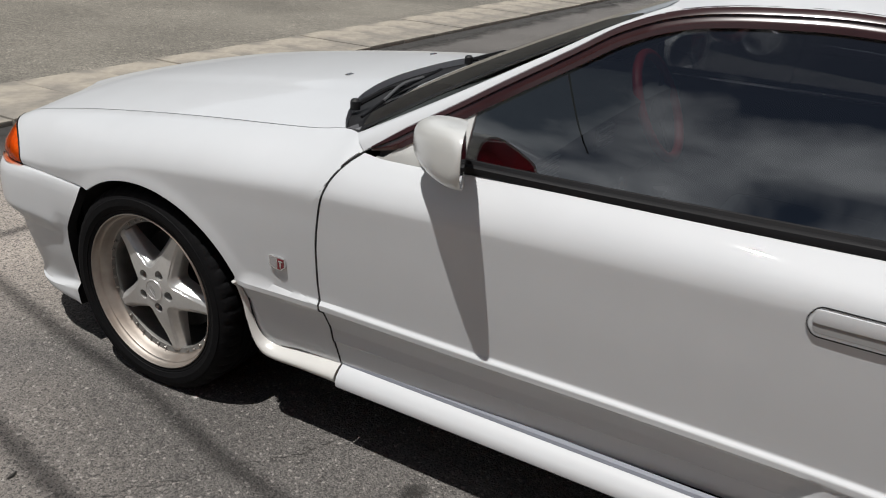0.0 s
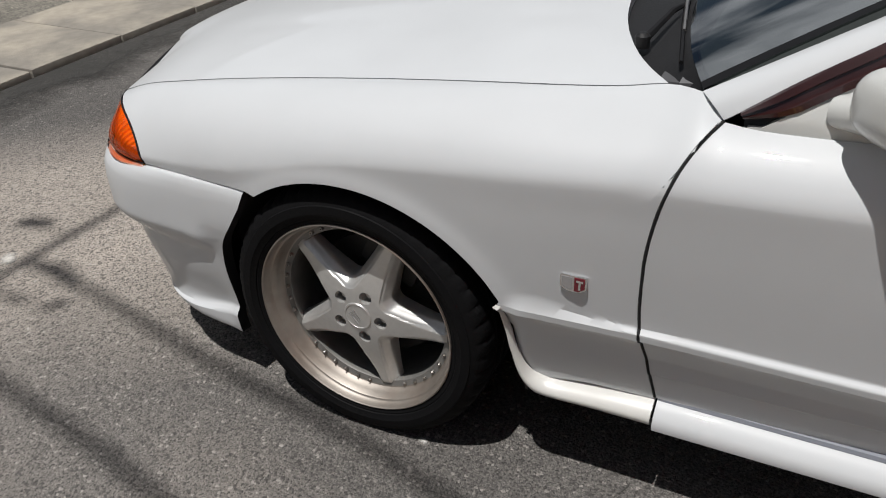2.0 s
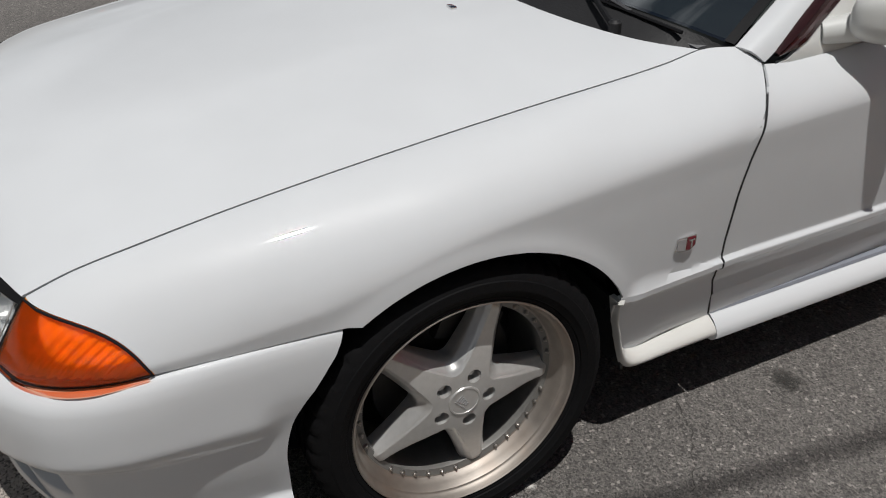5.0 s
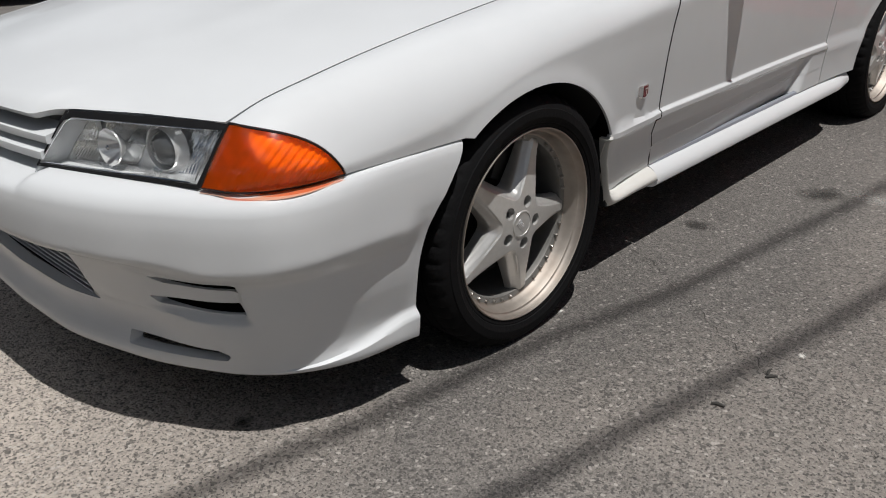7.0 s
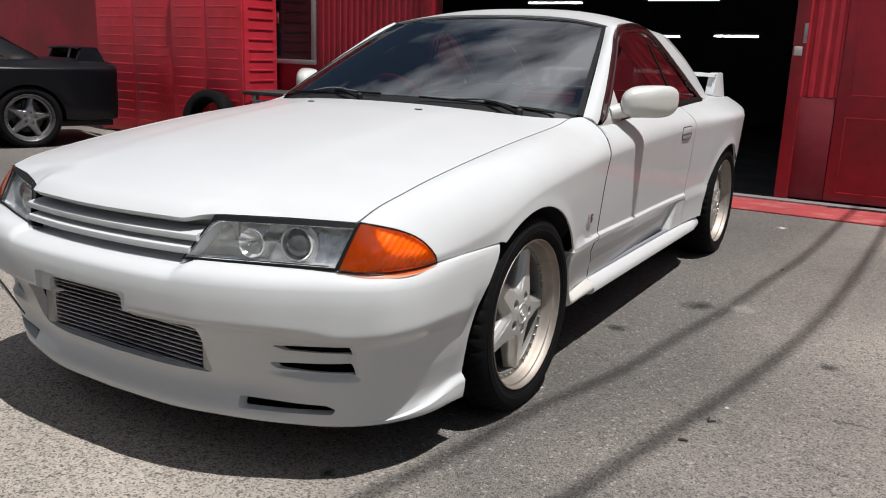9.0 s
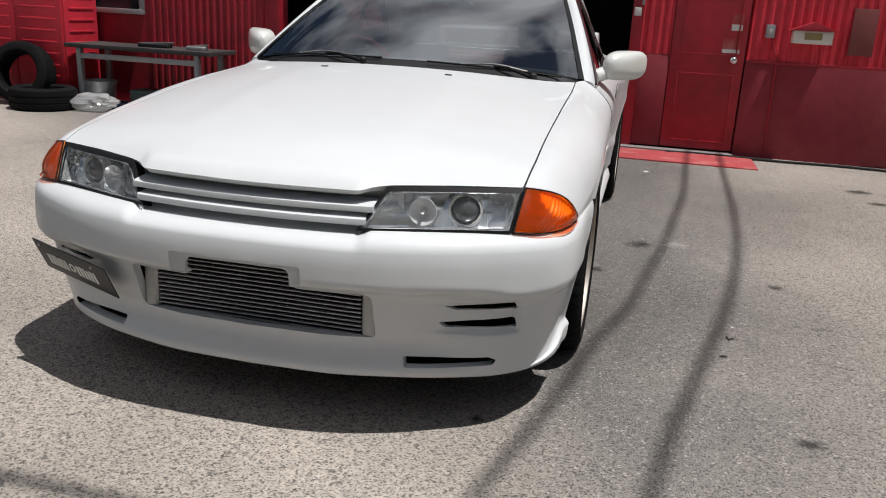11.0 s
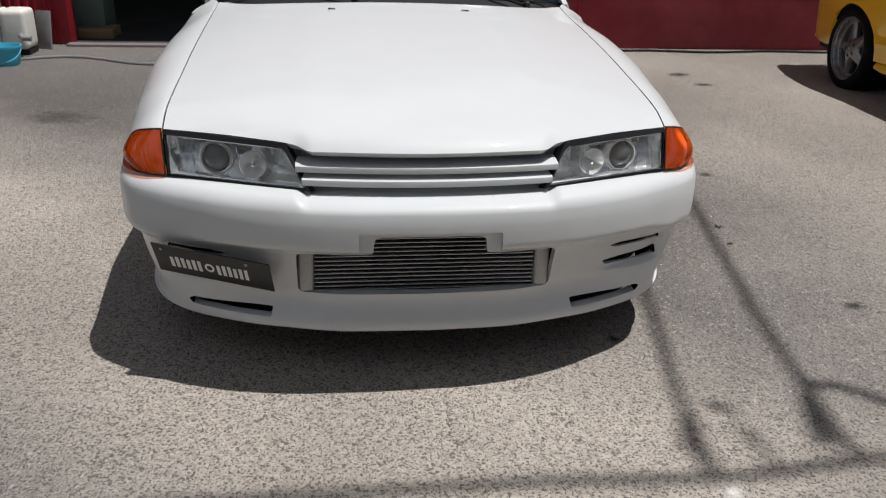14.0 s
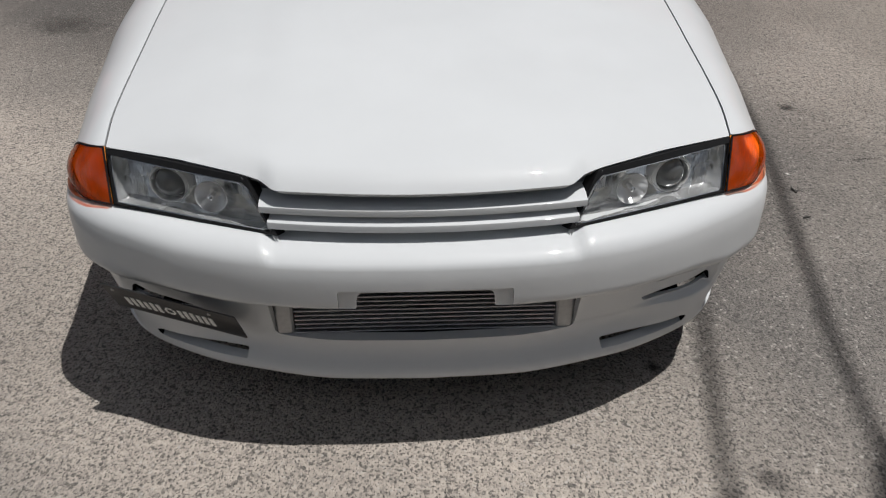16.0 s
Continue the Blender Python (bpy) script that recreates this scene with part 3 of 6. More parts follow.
    for s in (-1, 1):
        part("sill", box(min(s * 0.58, s * 0.790), max(s * 0.58, s * 0.790), 0.44, 2.20, 0.210, 0.262, 0.006), DARK, car)
    # strip along the sill
    rows = [[(x, y, z) for x, z in ((0.79, 0.264), (0.793, 0.268), (0.790, 0.276), (0.78, 0.280))] for y in np.linspace(0.655, 1.9, 12)]
    both("sill_strip", rows, mat("bluish_grey_strip", (0.22, 0.235, 0.27), rough=0.4), car, "bluish grey sill strip", lip=0)
    # wheel arch linings and floor
    for cy, cz, r in (ARCH_F, ARCH_R):
        rows = [[(x, cy + (r + 0.005) * math.cos(a), cz + (r + 0.005) * math.sin(a)) for x in (0.48, 0.66, 0.846 - 0.085 * sstep(2.2, 3.0, a) - 0.07 * sstep(0.75, 0.45, a))] for a in np.linspace(0.02, math.pi + (0.32 if cy < 1 else -0.02), 30)]
        both("arch_lining", rows, DARK, car, lip=0)
        rows = [[(0.50, cy + q * (r + 0.02) * math.cos(a), cz + q * (r + 0.02) * math.sin(a)) for q in (0.02, 1)] for a in np.linspace(0, 2 * math.pi, 25)]
        both("arch_wall", rows, DARK, car, lip=0)
    part("underbody", box(-0.62, 0.62, -0.66, 3.5, 0.19, 0.25), DARK, car)
    part("engine_bay_floor", box(-0.62, 0.62, -0.70, 0.42, 0.26, 0.60), DARK, car)
    return doors


hood_mid = curve((-0.925, 0.690), (-0.905, 0.697), (-0.88, 0.704), (-0.84, 0.715), (-0.75, 0.738), (-0.6, 0.769), (-0.4, 0.803), (-0.1, 0.845), (0.1, 0.869), (0.27, 0.888), (0.43, 0.902), (0.6, 0.912))


def hood_z(x, y):
    u = abs(x) / 0.705
    m, e = hood_mid(y), top_z(y)
    return m - (m - e) * u ** 2.4 + 0.004 * (1 - sstep(0.30, 0.42, abs(x))) * sstep(-0.85, -0.3, y) * (1 - sstep(0.2, 0.45, y))


def hood_front(x):
    a = abs(x)
    if a > 0.372:
        return -0.836 + (a - 0.372) * (0.836 - 0.684) / (0.703 - 0.372)
    return -0.836 - 0.030 * sstep(0.374, 0.322, a) - 0.034 * (1 - (a / 0.372) ** 2)


def build_front(car):
    # bonnet
    xs = np.r_[np.linspace(-0.702, -0.36, 40), np.linspace(-0.36, 0.36, 56)[1:-1], np.linspace(0.36, 0.702, 40)]
    rows = []
    for x in xs:
        y0, y1 = hood_front(x), 0.40 + 0.184 * (abs(x) / 0.70) ** 3
        col = []
        for v in np.r_[0, 0.004, 0.01, 0.018, 0.03, 0.045, np.linspace(0.065, 1, 44)]:
            y = y0 + (y1 - y0) * v
            d = (y - y0)
            xx = x / 0.702 * (top_x(y) - 0.0045)
            out = sstep(0.33, 0.42, abs(x))
            drop = (1 - out) * 0.022 * max(0, 1 - d / 0.06) ** 2.2 + out * (hood_z(x, y0) - 0.688) * max(0, 1 - d / 0.07) ** 2
            col.append((xx, y, hood_z(x, y) - drop))
        rows.append(col)
    part("bonnet", grid(rows, 0.02), PAINT, car)
    for x in (-0.25, 0.25):
        part("washer_nozzle", box(x - 0.014, x + 0.014, 0.262, 0.276, hood_z(x, 0.27) - 0.002, hood_z(x, 0.27) + 0.006, 0.002), CHROME, car)
    # bumper
    plan = along([(0, -0.972), (0.18, -0.966), (0.35, -0.945), (0.52, -0.893), (0.645, -0.827), (0.739, -0.761), (0.801, -0.696), (0.835, -0.604), (0.853, -0.43), (0.868, -0.23)], 200)
    low_plan = np.array(along([(0, -0.868), (0.2, -0.860), (0.40, -0.816), (0.54, -0.772), (0.65, -0.718), (0.718, -0.650), (0.758, -0.568), (0.782, -0.478), (0.800, -0.350)], 200))
    px, py = np.array(plan).T
    tx, ty = np.gradient(px), np.gradient(py)
    tl = np.hypot(tx, ty)
    nx, ny = ty / tl, -tx / tl
    # height, inset of the top roll in front and at the side, share of the lower plan in front
    levels = [(0.577, 0.081, 0.016), (0.5755, 0.058, 0.011), (0.570, 0.033, 0.006), (0.556, 0.012, 0.002), (0.535, 0.003, 0.0)]
    levels += [(z, 0, 0) for z in (0.50, 0.475, 0.462, 0.455, 0.450, 0.446, 0.442, 0.438, 0.434, 0.430, 0.426, 0.421, 0.415, 0.408, 0.400, 0.393, 0.388, 0.383, 0.378, 0.372, 0.36, 0.345, 0.33, 0.314, 0.302, 0.296, 0.290, 0.284, 0.27, 0.255, 0.243, 0.234, 0.227, 0.221, 0.215, 0.209, 0.203, 0.197, 0.191, 0.185, 0.179, 0.173, 0.166, 0.159, 0.153, 0.150)]
    # shares of the lower plan: in front, at the corner and along the flank, under an overhanging brow
    share = curve((0.148, 1.15), (0.152, 0.98), (0.160, 0.83), (0.170, 0.78), (0.182, 0.79), (0.20, 0.87), (0.22, 0.96), (0.245, 1.02), (0.265, 0.98), (0.29, 0.87), (0.33, 0.74), (0.36, 0.66), (0.385, 0.57), (0.398, 0.51), (0.408, 0.44), (0.417, 0.33), (0.426, 0.17), (0.435, 0.05), (0.445, 0.008), (0.458, 0), (0.6, 0))
    end_y = curve((0.13, -0.352), (0.2, -0.356), (0.3, -0.358), (0.4, -0.337), (0.5, -0.279), (0.55, -0.247), (0.58, -0.236))
    chamfer = curve((0.148, 1.05), (0.160, 0.92), (0.175, 0.88), (0.20, 0.82), (0.22, 0.76), (0.25, 0.68), (0.30, 0.58), (0.345, 0.50), (0.372, 0.45), (0.384, 0.40), (0.393, 0.31), (0.402, 0.19), (0.411, 0.07), (0.42, 0.012), (0.432, 0), (0.6, 0))
    flank = curve((0.148, 0.97), (0.20, 0.95), (0.25, 0.70), (0.30, 0.50), (0.34, 0.38), (0.366, 0.32), (0.380, 0.27), (0.389, 0.21), (0.398, 0.12), (0.408, 0.05), (0.418, 0.012), (0.43, 0), (0.6, 0))
    lip_top = curve((-0.80, 0.160), (-0.66, 0.168), (-0.52, 0.186), (-0.40, 0.207), (-0.33, 0.220))
    at = np.arange(200)
    rows, plain = [], []
    for u in np.linspace(-1, 1, 241):
        col, col0 = [], []
        for z, a, b in levels:
            k = abs(u) * np.interp(-end_y(z), -py[::-1], at[::-1])
            x, y, mx, my = (np.interp(k, at, q) for q in (px, py, nx, ny))
            level, crest = z, lip_top(y)
            if z < 0.27:
                z = 0.15 + (z - 0.15) * (crest - 0.15) / 0.059 if z < 0.209 else crest + (z - 0.209) * (0.27 - crest) / 0.061
            front = min(1, max(0, (-0.27 - y) / 0.52))
            front = 0.5 * front + 0.5 * sstep(0, 1, front)
            rear = sstep(-0.405, -0.345, y)
            edge = sstep(0.52, 0.72, x) * front
            w = front * (share(z) * (1 - edge) + chamfer(z) * edge) + (1 - front) * (flank(z) * (1 - rear) + rear * min(0.95, max(0.0, (0.48 - z) / 0.37)))
            inset = b + (a - b) * sstep(-0.42, -0.74, y)
            lx, ly = (np.interp(abs(u) * 199, at, q) for q in low_plan.T)
            x, y = (x - mx * inset) * (1 - w) + lx * w, (y - my * inset) * (1 - w) + ly * w
            sunk = 0.021 * sstep(0.46, 0.62, x) * (1 - sstep(0.709, 0.721, x)) * sstep(0.286, 0.301, z) * (1 - sstep(0.377, 0.390, z))
            flare = 0.016 * sstep(-0.74, -0.46, y) * sstep(0.2155, 0.196, level)
            x, y = x + mx * flare, y + my * flare
            sx, sy = x - mx * sunk, y - my * sunk
            drop = 0.004 * sstep(-0.74, -0.42, y) * sstep(0.24, 0.16, z) - 0.002 * (1 - front) * sstep(0.53, 0.565, z) + 0.013 * sstep(0.345, 0.315, x) * sstep(0.52, 0.575, z)
            side = 1 if u >= 0 else -1
            col.append((side * sx, sy, z - drop))
            col0.append((side * (x - mx * 0.030), y - my * 0.030, z - drop))
        rows.append(col)
        plain.append(col0)
    P, inner = np.array(rows), np.array(plain)
    bm = bmesh.new()
    nu, nv = P.shape[:2]
    out = [[bm.verts.new(P[i, j]) for j in range(nv)] for i in range(nu)]
    inn = [[bm.verts.new(inner[i, j]) for j in range(nv)] for i in range(nu)]
    for i in range(nu - 1):
        for j in range(nv - 1):
            bm.faces.new([out[i][j], out[i + 1][j], out[i + 1][j + 1], out[i][j + 1]])
            bm.faces.new([inn[i][j + 1], inn[i + 1][j + 1], inn[i + 1][j], inn[i][j]])
        for j, f in ((0, 1), (nv - 1, -1)):
            bm.faces.new([out[i][j], inn[i][j], inn[i + 1][j], out[i + 1][j]][::f])
    for j in range(nv - 1):
        for i, f in ((0, -1), (nu - 1, 1)):
            bm.faces.new([out[i][j], inn[i][j], inn[i][j + 1], out[i][j + 1]][::f])
    bmesh.ops.recalc_face_normals(bm, faces=bm.faces[:])
    mouth = rounded([(-0.352, 0.408), (-0.150, 0.410), (-0.147, 0.468), (0.147, 0.468), (0.150, 0.410), (0.352, 0.408), (0.352, 0.266), (-0.352, 0.266)], 0.020)
    cutters = [prism(rounded([(-0.186, 0.420), (-0.186, 0.484), (0.186, 0.484), (0.186, 0.420)], 0.008), -1.2, -0.948), prism(mouth, -1.2, -0.6)]
    slits = [[(0.530, 0.374), (0.702, 0.380), (0.709, 0.360), (0.560, 0.361)], [(0.515, 0.324), (0.702, 0.333), (0.709, 0.303), (0.530, 0.307)], [(0.424, 0.216), (0.648, 0.218), (0.666, 0.206), (0.656, 0.190), (0.430, 0.188)]]
    for s in slits:
        for sgn in (1, -1):
            cutters.append(prism(rounded([(sgn * x, z) for x, z in s], 0.006), -1.2, -0.55))
    bm = cut(bm, cutters)
    bumper = part("front_bumper", bm, PAINT, car, "white front bumper with an open mouth and brake slots", angle=40)
    # inward faces coloured near-black for the shade inside the shell
    bumper.data.materials.append(DARK)
    for f in bumper.data.polygons:
        mouthed = abs(f.center.x) < 0.40 and f.center.z > 0.25
        if not mouthed and (f.normal.y > 0.30 or f.normal.x * math.copysign(1, f.center.x) < -0.35):
            f.material_index = 1
    wn = bumper.modifiers.new("even_shading", "WEIGHTED_NORMAL")
    wn.keep_sharp, wn.weight = True, 60
    # black sheet standing in for the shaded space behind the openings
    rows = [[(x, -0.70 + 0.15 * (abs(x) / 0.6) ** 3, z) for z in (0.17, 0.30, 0.40, 0.54)] for x in np.linspace(-0.715, 0.715, 25)]
    part("bumper_backing", grid(rows), DARK, car)
    part("undertray", prism([(-0.70, -0.45), (-0.69, -0.625), (-0.60, -0.70), (-0.40, -0.77), (0.40, -0.77), (0.60, -0.70), (0.69, -0.625), (0.70, -0.45)], 0.168, 0.174, "z"), DARK, car)
    part("radiator_cover", prism([(-0.40, -0.88), (0.40, -0.88), (0.62, -0.72), (0.70, -0.55), (-0.70, -0.55), (-0.62, -0.72)], 0.535, 0.548, "z"), DARK, car)
    # intercooler
    ic = part("intercooler", box(-0.307, 0.307, -0.822, -0.77, 0.258, 0.500, 0.003), FIN, car, "alloy intercooler with dark horizontal rows")
    for k in range(19):
        z = 0.264 + k * 0.0126
        part("cooling_bar", box(-0.306, 0.306, -0.832, -0.818, z, z + 0.0036, 0.001, seg=1), ALLOY, ic)
    for s in (-1, 1):
        part("end_tank", box(min(s * 0.308, s * 0.352), max(s * 0.308, s * 0.352), -0.836, -0.76, 0.262, 0.44, 0.014, seg=3), mat("dull_cast_alloy", (0.42, 0.42, 0.42), rough=0.5, metal=0.5, var=0.15, scale=20), ic)
    # grille: two white slats in a white recess
    rows = [[(x, -0.885 + 0.055 * (x / 0.35) ** 2 + d, z) for d, z in ((-0.045, 0.555), (0.0, 0.560), (0.012, 0.564), (0.05, 0.570), (0.10, 0.58))] for x in np.linspace(-0.34, 0.34, 25)]
    part("grille_floor", grid(rows, 0, True), PAINT, car)
    bm = grid([[(x, -0.822 + 0.034 * (x / 0.36) ** 2, z) for z in np.linspace(0.555, 0.70, 5)] for x in np.linspace(-0.40, 0.40, 17)])
    part("grille_back", bm, PAINT, car)
    for name, z, hw, tall in (("grille_slat", 0.6295, 0.344, 0.0088), ("grille_slat", 0.5965, 0.328, 0.0092)):
        sec = [(0.060, tall + 0.010), (0.014, tall + 0.0025), (0.004, tall + 0.0005), (0.001, tall - 0.0015), (0, 0.0), (0.001, -tall + 0.0015), (0.004, -tall), (0.016, -tall + 0.0005), (0.060, 0.0)]
        bm = bmesh.new()
        vs = add_grid(bm, [[(x, -0.892 - (0.664 - z) * 0.24 + 0.032 * (x / 0.35) ** 2 + d, z + h) for d, h in sec] for x in np.linspace(-hw, hw, 33)], close=True)
        bm.faces.new(vs[0]), bm.faces.new(vs[-1])
        bmesh.ops.recalc_face_normals(bm, faces=bm.faces[:])
        part(name, bm, PAINT, car)
    for s in (-1, 1):
        bm = bmesh.new()
        for off, back in ((0.0, False), (0.005, True)):
            add_grid(bm, [[(s * (0.302 + 0.0715 * q + off), -0.896 + 0.068 * q + d, 0.554 + 0.130 * q) for d in (0.0, 0.02, 0.10)] for q in np.linspace(0, 1, 5)], flip=back)
        part("grille_cheek", bm, PAINT, car)
    # headlamps and indicators
    A, B, C, D = (np.array(q) for q in ((0.370, -0.829, 0.682), (0.312, -0.883, 0.578), (0.694, -0.682, 0.682), (0.680, -0.749, 0.580)))

    def lamp_pt(u, v, out=0.0):
        p = (A * (1 - u) + C * u) * v + (B * (1 - u) + D * u) * (1 - v)
        b = 0.004 * 4 * u * (1 - u)
        return p + np.array((0.38, -0.9, 0.25)) * (b + out)
    for sgn in (1, -1):
        mir = (lambda r: r) if sgn > 0 else mirrored
        facet = random.Random(11)
        tilt = {(i, j): (facet.uniform(-1, 1), facet.uniform(-1, 1)) for i in range(8) for j in range(2)}

        def bowl_depth(u, v):
            wall = min(1.0, min(u, 1 - u) / 0.035, min(v, 1 - v) / 0.11)
            i, j = min(int(u * 8), 7), min(int(v * 2), 1)
            p, q = tilt[i, j]
            x = lamp_pt(u, v)[0]
            fluted = 0.0016 * math.sin(x * 2 * math.pi / 0.0062) * (1 if (u < 0.30 or u > 0.80) and v > 0.42 else 0.25)
            return -0.005 - 0.050 * wall ** 0.7 + wall * (0.010 * p * (u * 8 - i - 0.5) + 0.010 * q * (v * 2 - j - 0.5) + fluted + 0.012 * (abs(u - 0.5) * 2) ** 2)
        us = np.linspace(0.0, 1.0, 281)
        lamp = part("headlamp", grid(mir([[lamp_pt(u, v, bowl_depth(u, v)) for v in (0.0, 0.05, 0.11, 0.17, 0.24, 0.255, 0.34, 0.44, 0.49, 0.51, 0.58, 0.68, 0.745, 0.755, 0.82, 0.89, 0.95, 1.0)] for u in us]), 0, sgn < 0), REFLECTOR, car, "clear projector headlamp in a black gasket")
        bm = bmesh.new()
        edge = [(u, 0) for u in np.linspace(0, 1, 16)] + [(1, v) for v in np.linspace(0, 1, 6)][1:] + [(u, 1) for u in np.linspace(1, 0, 16)][1:] + [(0, v) for v in np.linspace(1, 0, 6)][1:-1]
        rows = []
        for u, v in edge:
            c = np.array((0.5, 0.5)) - (u, v)
            k = c / max(abs(c))
            i1 = (u + 0.006 * k[0] + (0.03 if u < 0.04 and v > 0.85 else 0), v + (0.085 if v == 1 else 0.030) * k[1])
            o = (u - 0.007 * k[0], v - 0.030 * k[1])
            rows.append([lamp_pt(*o, -0.03), lamp_pt(*o, 0.001), lamp_pt(*i1, 0.004), lamp_pt(*i1, -0.008)])
        rows.append(rows[0])
        part("gasket", grid(mir(rows), 0, sgn < 0), TRIM, lamp)
        part("lens", grid(mir([[lamp_pt(u, v, 0.002) for v in np.linspace(0.03, 0.97, 8)] for u in np.linspace(0.015, 0.985, 24)]), 0, sgn < 0), LENS, lamp).visible_shadow = False
        part("lamp_edge", tube([(sgn * q[0], q[1], q[2]) for q in (lamp_pt(u, 0.06, 0.003) for u in np.linspace(0.05, 0.955, 20))], 0.0015, 6), CHROME, lamp)
        part("lamp_edge", tube([(sgn * q[0], q[1], q[2]) for q in (lamp_pt(u, v, 0.003) for u, v in [(0.02, 0.10), (0.025, 0.5), (0.035, 0.80), (0.06, 0.885)] + [(u, 0.90) for u in np.linspace(0.12, 0.965, 16)] + [(0.972, 0.6), (0.974, 0.10)])], 0.0011, 6), CHROME, lamp)
        c = Vector(lamp_pt(0.655, 0.48, -0.022))
        c.x *= sgn
        m = look(c, c + Vector((sgn * 0.20, -1, 0.05))) @ pose(0, 0, 0, 180) @ Matrix.Diagonal((1.2, 1.2, 1.0, 1.0))
        part("projector_ring", lathe([(0.031, -0.03), (0.0315, -0.006), (0.033, -0.003), (0.0345, -0.005), (0.0355, -0.012), (0.0385, -0.008), (0.039, -0.03)], 40, m), BRIGHT, lamp)
        part("projector_lens", lathe([(0.0005, 0.008), (0.012, 0.006), (0.022, 0.000), (0.028, -0.008), (0.031, -0.016)], 32, m), mat("projector_glass", (0.10, 0.105, 0.11), rough=0.10, metal=0.25, coat=1), lamp)
        c2 = Vector(lamp_pt(0.36, 0.45, -0.024))
        c2.x *= sgn
        m2 = look(c2, c2 + Vector((sgn * 0.15, -1, 0.1))) @ pose(0, 0, 0, 180)
        part("main_beam_bowl", lathe([(0.001, -0.024), (0.012, -0.022), (0.026, -0.008), (0.036, 0.008), (0.037, 0.006)], 32, m2), BRIGHT, lamp)
        part("bulb", lathe([(0.006, -0.02), (0.006, 0.012), (0.001, 0.016)], 12, m2), CHROME, lamp)
        # indicator: lens over an amber bowl
        top = [np.array(lift(*(np.array((-0.5335, 0.579)) * (1 - v) + np.array((-0.6825, 0.687)) * v + np.array((0.026, 0.014)) * math.sin(math.pi * v)))) for v in np.linspace(1, 0, 61)]
        bot = along([(0.687, -0.749, 0.580), (0.741, -0.719, 0.576), (0.779, -0.673, 0.575), (0.806, -0.610, 0.576), (0.824, -0.537, 0.579)], 61)
        skirt = along([(0.690, -0.757, 0.577), (0.750, -0.730, 0.573), (0.796, -0.684, 0.568), (0.823, -0.615, 0.567), (0.828, -0.540, 0.574)], 61)
        lens, bowl = [], []
        for k, (t, b) in enumerate(zip(top, bot)):
            f = k / 60
            bulge = 0.021 * math.sin(math.pi * min(1, f * 1.05 + 0.02)) ** 0.8
            col = []
            for v in np.linspace(0, 1, 9):
                q = b * (1 - v) + t * v
                o = np.array((0.62, -0.70, 0.12))
                o = o / np.linalg.norm(o)
                col.append(q + o * bulge * math.sin(math.pi * v) ** 0.7)
            lens.append(col)
            bowl.append([q - o * ((0.021 if k % 4 < 2 else 0.017) if 3 < k < 56 else 0.019) * math.sin(math.pi * min(max(f, 0.08), 0.94)) for q in col])
        ind = part("indicator", grid(mir(lens), 0.02, sgn < 0), AMBER, car, "ribbed amber indicator lens")
        part("reflector", grid(mir(bowl), 0, sgn < 0), AMBER_BACK, ind)
        rim = tube([(sgn * p[0], p[1], p[2]) for p in top[::4]] + [(sgn * p[0], p[1], p[2]) for p in bot[::-4][1:]] + [(sgn * top[0][0], top[0][1], top[0][2])], 0.0023, 6)
        part("seal", rim, TRIM, ind)
        skirt = [np.array(b) * (1 - w) + np.array(q) * w for b, q, w in zip(bot, skirt, (0.75 * sstep(0.05, 0.6, k / 60) for k in range(61)))]
        flange = [[np.array(b) + np.array((0.003, -0.003, 0.001)), (np.array(b) + q) / 2 + np.array((0.005, -0.005, 0.003)), q] for b, q in zip(bot, skirt)]
        part("flange", grid(mir(flange), 0, sgn > 0), AMBER_FLANGE, ind, "clear amber lower edge of the indicator lens")
    # plate with white lettering, tilted under the right-hand corner of the bumper
    e1 = Vector((0.325, -0.105, -0.030)).normalized()
    e3 = Vector((-0.07, -0.5, 1.0)).normalized()
    M = Matrix((e1, e3, e1.cross(e3))).transposed().to_4x4()
    M.translation = Vector((-0.573, -0.842, 0.350))
    plate = part("plate", box(-0.166, 0.166, -0.057, 0.057, -0.002, 0.002, 0.0015, M), SIGN_BLACK, car, "tilted black plate with white lettering")
    bm = bmesh.new()
    x = -0.122
    for k, w in enumerate((15, 15, 15, 15, 15, 15, 0, 30, 0, 15, 15, 15, 15, 15, 15)):
        if w == 30:
            add_lathe(bm, [(0.008, 0.0025), (0.008, 0.0035), (0.0135, 0.0035), (0.0135, 0.0025)], 20, M @ Matrix.Translation((x + 0.013, -0.004, 0)) @ Matrix.Diagonal((1, 1.25, 1, 1)))
            x += 0.030
        elif w:
            add_box(bm, x, x + 0.0095, -0.026, (0.016 if k % 3 else 0.013), 0.0022, 0.0034, m=M)
            x += 0.0158
        else:
            x += 0.004
    part("lettering", bm, LETTER, plate, smooth=False)
    for s in (-0.14, 0.10):
        part("screw", lathe([(0.0045, 0.002), (0.004, 0.0045), (0.0005, 0.005)], 12, M @ Matrix.Translation((s, 0.040, 0))), STEEL, plate)
    # fender badges
    for sgn in (1, -1):
        x, y, z = side_x(0.488, 0.533) * sgn, 0.488, 0.533
        o = rounded([(y - 0.025, z + 0.017), (y + 0.025, z + 0.017), (y + 0.025, z - 0.008), (y + 0.012, z - 0.017), (y - 0.012, z - 0.017), (y - 0.025, z - 0.010)], 0.003, 3)
        badge = part("badge", prism(o, x - 0.004 * sgn, x + 0.005 * sgn, "x"), CHROME, car, "small silver and red badge")
        o = [(y + 0.002, z + 0.014), (y + 0.022, z + 0.014), (y + 0.022, z - 0.007), (y + 0.011, z - 0.0145), (y + 0.002, z - 0.0145)]
